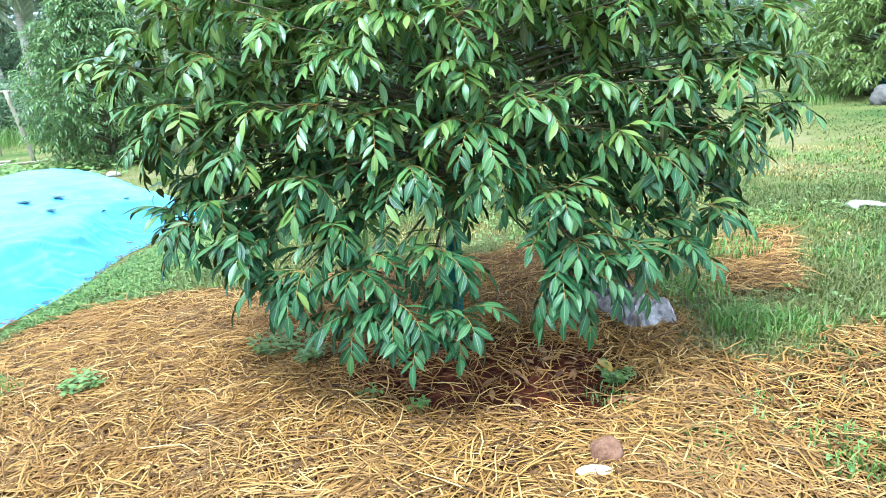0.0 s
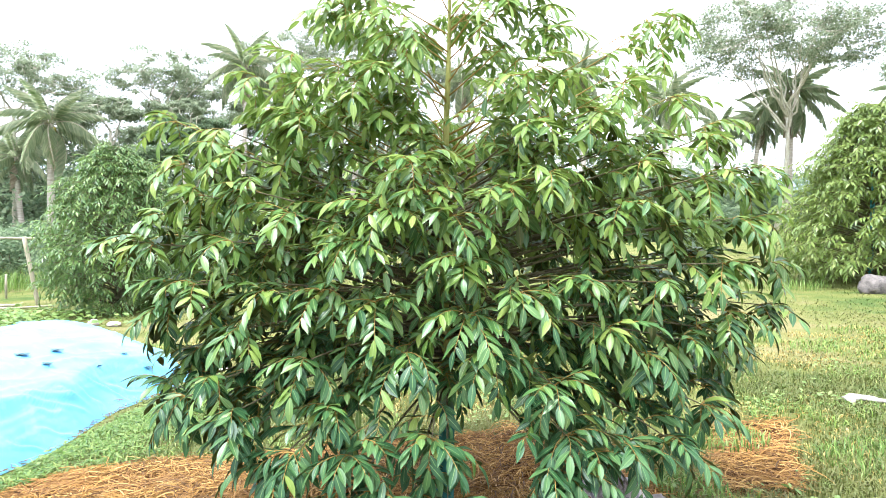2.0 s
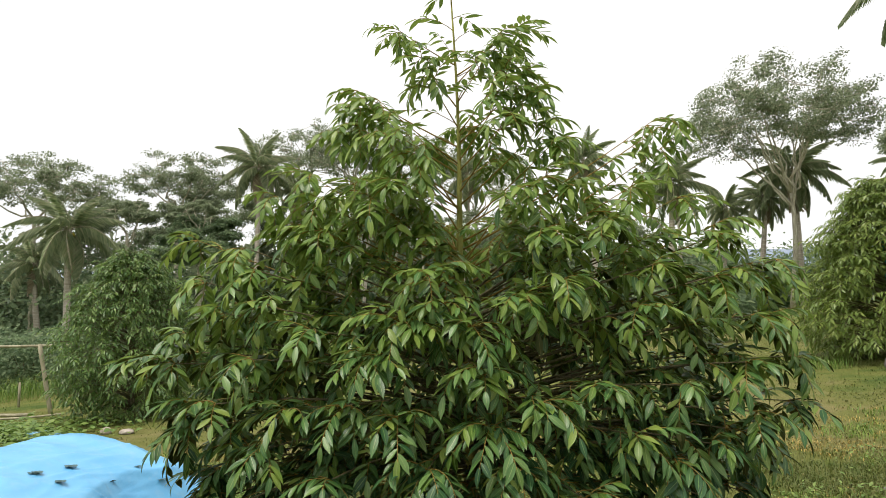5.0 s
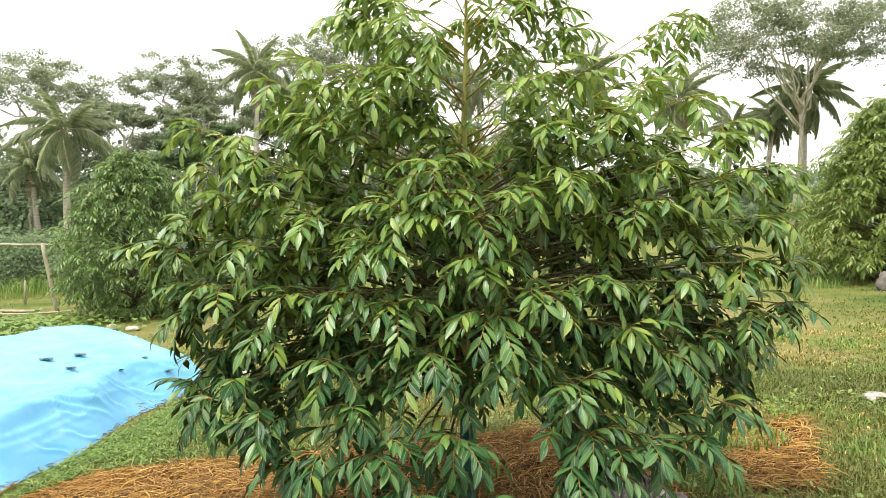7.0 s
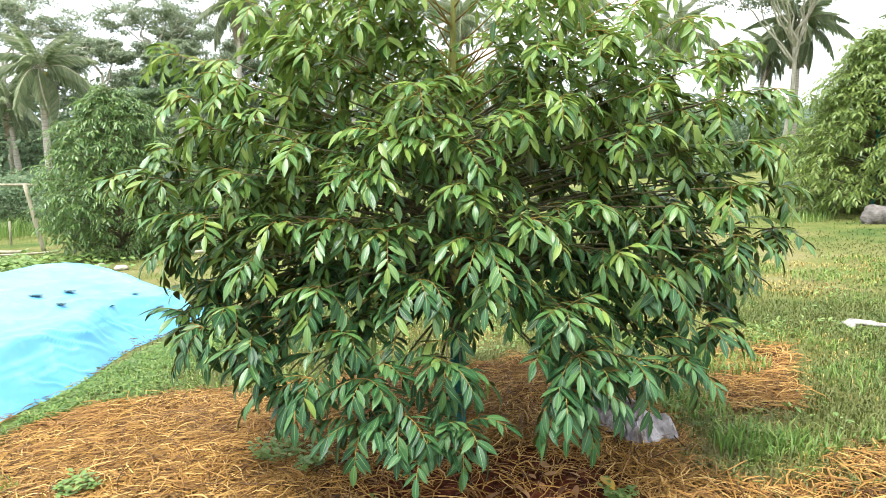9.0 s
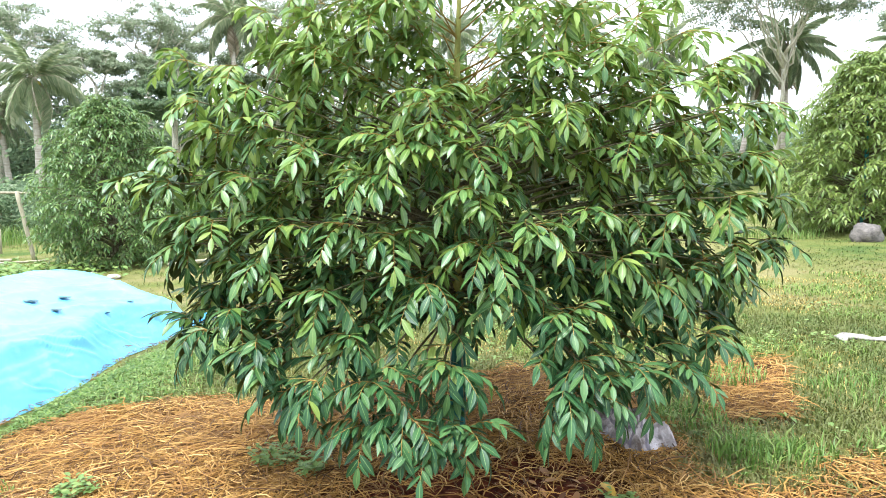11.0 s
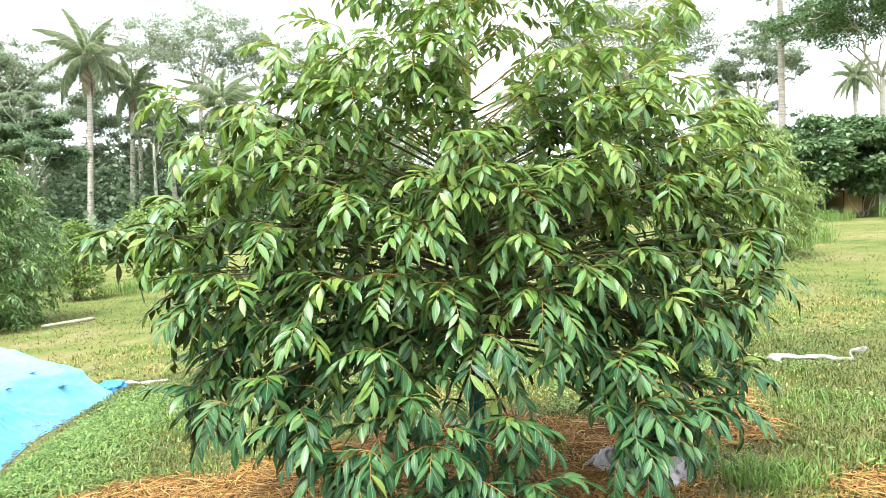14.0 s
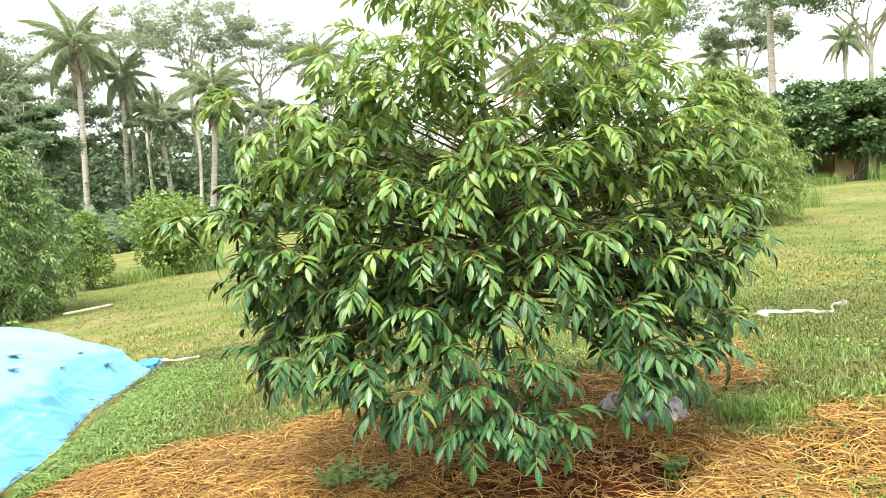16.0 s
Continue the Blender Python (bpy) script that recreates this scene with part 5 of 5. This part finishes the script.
grass_tuft((1.25, 1.95), 0.15, 0.09, 160, 7)
grass_tuft((0.78, 2.02), 0.16, 0.06, 110, 18, "thin young grass growing through the straw")
grass_tuft((1.02, 2.22), 0.18, 0.06, 110, 19, "thin young grass growing through the straw")
grass_tuft((0.60, 2.40), 0.12, 0.05, 60, 20, "thin young grass growing through the straw")
grass_tuft((-2.35, 2.85), 0.20, 0.10, 240, 8)
grass_tuft((-2.5, 2.55), 0.2, 0.10, 200, 9)
grass_tuft((12.2, 15.3), 1.0, 0.75, 700, 10, "tall rank grass at the foot of a tree")
grass_tuft((24.3, 22.8), 1.2, 1.3, 500, 11, "tall rank grass at the foot of a papaya")


def creeping_weeds():
    """The green mat between the heap and the straw."""
    rng = np.random.default_rng(23)
    o, k = [], 0
    while len(o) < 800:
        b = rng.random()
        x = -2.80 + 0.2 * b + abs(rng.normal(0, 0.36))
        y = 3.85 + 2.6 * b + rng.normal(0, 0.12)
        if rng.random() < (1 - straw_cover(x, y)) and x < -0.9 + 0.2 * b:
            o.append((x, y, ground_z(x, y) + rng.uniform(0.008, 0.07)))
    n = len(o)
    a = rng.uniform(0, 6.28, n)
    l = rng.uniform(0.018, 0.042, n)
    p = Pile()
    d = np.stack([np.cos(a), np.sin(a), rng.uniform(-0.2, 0.8, n)], 1)
    p.many(leaf_verts(np.array(o), d, np.tile(UP, (n, 1)) + rng.normal(0, 0.3, (n, 3)), l, l * 0.24, rng.uniform(0, 0.3, n), False), LEAF_F, None, LEAF2_UV[:len(LEAF2_UV) // 2])
    ob = new("creeping_weeds", p.mesh("creeping_weeds", M_WEED))
    tagged(ob, "low mat of creeping weeds beside the heap", "weeds", kind="stuff")
    xy = []
    while len(xy) < 10000:
        b = rng.random()
        x = -2.76 + 0.25 * b + abs(rng.normal(0, 0.34))
        y = 3.80 + 2.6 * b + rng.normal(0, 0.12)
        if rng.random() < (1 - straw_cover(x, y)) * (0.6 + 0.9 * noise.noise((x * 2.4, y * 2.4, 6.6))) and x < -1.1 + 0.2 * b:
            xy.append((x, y))
    p = Pile()
    blades(p, rng, xy, 0.085, 1.5, 0.0042)
    ob = new("rank_grass", p.mesh("rank_grass", M_LUSH))
    tagged(ob, "rank green grass along the edge of the sheet", "grass", kind="stuff")


def edge_litter():
    """Dry stalks and dark twigs along the foot of the sheet."""
    rng = np.random.default_rng(37)
    dry, dark = Pile(), Pile()
    for i in range(360):
        b = rng.uniform(-0.06, 1.0)
        x = -2.97 + 0.22 * b + 0.03 * math.sin(b * 9) + rng.normal(0.03, 0.045)
        y = 3.72 + 3.1 * b + rng.normal(0, 0.03)
        a, l = rng.uniform(0, 6.28), rng.uniform(0.03, 0.16)
        z = ground_z(x, y) + rng.uniform(0.005, 0.03) + max(0.0, (-2.97 + 0.22 * b - x)) * 0.9
        d = np.array([math.cos(a) * l, math.sin(a) * l, rng.uniform(-0.01, 0.03)])
        q = np.array([x, y, z])
        bend = np.array([rng.normal(0, 0.1) * l, rng.normal(0, 0.1) * l, 0.1 * l])
        tube(dark if i % 6 == 0 else dry, [q - d / 2, q + bend, q + d / 2], [0.0018, 0.002, 0.0012], 3, 0, False)
    tagged(new("edge_litter", dry.mesh("edge_litter", M_STRAW)), "dry grass stalks along the foot of the sheet", "litter", kind="stuff")
    tagged(new("twig_litter", dark.mesh("twig_litter", M_BARK)), "dark dry twigs along the foot of the sheet", "litter", kind="stuff")


creeping_weeds()
edge_litter()
grass_tuft((-5.4, 17.6), 0.9, 0.45, 600, 12, "tall rank grass by a young tree")
grass_tuft((-3.6, 18.2), 0.9, 0.40, 500, 13, "tall rank grass by a young tree")
grass_tuft((-7.2, 15.2), 0.8, 0.35, 500, 14, "tall rank grass by a young tree")
grass_tuft((-12.9, 18.4), 1.1, 0.75, 700, 21, "tall rank grass by the bamboo trellis")
grass_tuft((21.6, 24.6), 1.3, 0.8, 700, 17, "tall rank grass before the hut")
grass_tuft((10.4, 14.0), 0.9, 0.40, 500, 15, "tall rank grass at the foot of a tree")
grass_tuft((6.6, 12.6), 0.8, 0.25, 420, 16, "tall rank grass at the foot of a tree")


def leafy_cover():
    """A patch of trailing vines on the field."""
    rng = np.random.default_rng(29)
    n = 3600
    x = rng.normal(-8.6, 1.1, n)
    y = rng.normal(10.6, 0.9, n)
    o = np.stack([x, y, [ground_z(a, b) + 0.02 + 0.16 * rng.random() for a, b in zip(x.tolist(), y.tolist())]], 1)
    a = rng.uniform(0, 6.28, n)
    l = rng.uniform(0.07, 0.15, n)
    p = Pile()
    d = np.stack([np.cos(a), np.sin(a), rng.uniform(-0.3, 0.5, n)], 1)
    p.many(leaf_verts(o, d, np.tile(UP, (n, 1)) + rng.normal(0, 0.3, (n, 3)), l, l * 0.34, rng.uniform(0, 0.3, n), False), LEAF_F, None, LEAF2_UV[:len(LEAF2_UV) // 2])
    ob = new("trailing_vines", p.mesh("trailing_vines", M_WEED))
    tagged(ob, "patch of trailing vines behind the heap", "vines", kind="stuff")


leafy_cover()


# ---- farther things ----
def bamboo_trellis():
    at = on_ground(-9.37, 14.31)
    fr = thing("bamboo_trellis", at, 0, "rough trellis of a slanting bamboo post and a crossbar", "trellis")
    p = Pile()
    h = np.linspace(-0.05, 1, 7)
    tube(p, np.stack([-0.30 * h, 0 * h, h * 1.56], 1), 0.045 + 0.006 * (np.arange(7) % 2), 8)
    child("post", p.mesh("post", M_BAMBOO), fr)
    p = Pile()
    u = np.linspace(0, 1, 8)
    tube(p, np.stack([-2.6 + 3.0 * u, 0.06 + 0 * u, 1.55 - 0.04 * u], 1), 0.028 + 0.004 * (np.arange(8) % 2), 8)
    child("crossbar", p.mesh("crossbar", M_BAMBOO), fr)
    st = thing("bamboo_stake", on_ground(-11.3, 16.0), 0, "short bamboo stake standing in the grass", "stake")
    p = Pile()
    tube(p, [(0, 0, -0.05), (0, 0, 0.3), (0.01, 0, 0.62)], [0.03, 0.032, 0.028], 8)
    child("stake", p.mesh("stake", M_BAMBOO), st)


bamboo_trellis()


def fallen_pole(a, b, thick):
    """A bamboo pole lying in the grass."""
    u = np.linspace(0, 1, 9)
    x, y = a[0] + (b[0] - a[0]) * u, a[1] + (b[1] - a[1]) * u
    p = Pile()
    tube(p, np.stack([x, y, [ground_z(i, j) + 0.03 + thick for i, j in zip(x, y)]], 1), thick * (1 + 0.12 * (np.arange(9) % 2)), 8)
    tagged(new("bamboo_pole", p.mesh("bamboo_pole", M_BAMBOO)), "pale dry bamboo pole lying in the grass", "pole", "fallen poles")


fallen_pole((-12.4, 14.6), (-9.6, 13.9), 0.035)
fallen_pole((-12.1, 14.0), (-9.9, 13.3), 0.028)
fallen_pole((-11.6, 13.5), (-8.6, 13.6), 0.022)
fallen_pole((-5.3, 11.9), (-4.6, 12.3), 0.03)


def box(pile, lo, hi, mat=0):
    (a, b, c), (d, e, f) = lo, hi
    v = [(a, b, c), (d, b, c), (d, e, c), (a, e, c), (a, b, f), (d, b, f), (d, e, f), (a, e, f)]
    pile.add(v, [(3, 2, 1, 0), (4, 5, 6, 7), (0, 1, 5, 4), (1, 2, 6, 5), (2, 3, 7, 6), (3, 0, 4, 7)], mat)


def hut():
    """A low hut with split-bamboo wall panels, under shade trees."""
    at = on_ground(30.8, 31.6, -0.05)
    ob = thing("hut", at, radians(-44), "low hut with split-bamboo walls under shade trees", "hut")
    ob.scale = (0.66, 0.66, 0.66)
    dark = plain("hut_wood", lin("3a2c20"), lin("6a523c"), 6, 0.9)
    mat_wall = plain("split_bamboo", lin("8a7248"), lin("b59c68"), 4, 0.75, 0.5, 0.02, (8, 8, 0.4))
    for i in (1, 3):
        x0 = -3.0 + 1.5 * i
        panel = bpy.data.objects.new("wall_panel", None)
        bpy.context.collection.objects.link(panel)
        panel.parent = ob
        for k in range(12):
            p = Pile()
            box(p, (x0 + 0.08 + 0.112 * k, -0.03 + 0.012 * (k % 2), 0.25), (x0 + 0.08 + 0.112 * k + 0.1, 0.0 + 0.012 * (k % 2), 1.95 - 0.03 * (k % 3)))
            child("slat", p.mesh("slat", mat_wall, smooth=False), panel)
    for i in range(5):
        for y in (0.06, 4.0):
            p = Pile()
            box(p, (-3.06 + 1.5 * i, y - 0.06, 0), (-2.94 + 1.5 * i, y + 0.06, 2.3))
            child("post", p.mesh("post", dark, smooth=False), ob)
    for nm, a, b in (("back_wall", (-3, 3.95, 0.2), (3, 4.0, 2.2)), ("side_wall", (-3.0, 0.1, 0.2), (-2.95, 3.9, 2.2)), ("side_wall", (2.95, 0.1, 0.2), (3.0, 3.9, 2.2))):
        p = Pile()
        box(p, a, b)
        child(nm, p.mesh(nm, mat_wall, smooth=False), ob)
    for s in (-1, 1):
        p = Pile()
        y0, y1 = (-0.8, 2.05) if s < 0 else (4.8, 2.05)
        v = [(-3.5, y0, 2.2), (3.5, y0, 2.2), (3.5, y1, 3.6), (-3.5, y1, 3.6)]
        v += [(x, y, z + 0.08) for x, y, z in v]
        p.add(v, [(0, 1, 2, 3), (7, 6, 5, 4), (0, 4, 5, 1), (1, 5, 6, 2), (2, 6, 7, 3), (3, 7, 4, 0)])
        child("roof_slope", p.mesh("roof_slope", plain("thatch", lin("4d4238"), lin("7a6c5a"), 5, 0.95, 0.8, 0.05), smooth=False), ob)


hut()


def papaya_tree():
    rng = np.random.default_rng(44)
    x, y = 25.9, 24.1
    ob = thing("papaya_tree", on_ground(x, y, -0.05), 0, "slender papaya tree with one yellow leaf", "tree")
    p = Pile()
    h = np.linspace(0, 4.7, 8)
    tube(p, np.stack([0.03 * np.sin(h), 0 * h, h], 1), np.linspace(0.11, 0.07, 8), 8)
    child("trunk", p.mesh("trunk", M_PALM_BARK), ob)
    yellow = plain("papaya_yellow", lin("c9a72e"), lin("e6cf55"), 6, 0.6)
    for i in range(13):
        p = Pile()
        a = i * 2.4
        el = 0.9 - 0.13 * i
        d = np.array([math.cos(a) * math.cos(el), math.sin(a) * math.cos(el), math.sin(el)])
        tip = d * 0.8
        tube(p, [(0, 0, 0), tip * 0.5 + UP * 0.05, tip], [0.02, 0.015, 0.012], 5)
        k = 9
        b = np.linspace(-1.9, 1.9, k)
        lat = unit(np.cross(d, UP))
        dirs = np.cos(b)[:, None] * d + np.sin(b)[:, None] * lat - UP * 0.35
        p.many(leaf_verts(np.tile(tip, (k, 1)), dirs, np.tile(UP, (k, 1)), 0.5 - 0.1 * np.abs(b), 0.09 * np.ones(k), 0.2 * np.ones(k), False), LEAF_F)
        me = p.mesh("papaya_leaf", yellow if i == 12 else M_HAZED_LEAF)
        lf = child("papaya_leaf", me, ob)
        lf.location = (0, 0, 4.65 - 0.03 * i)


papaya_tree()
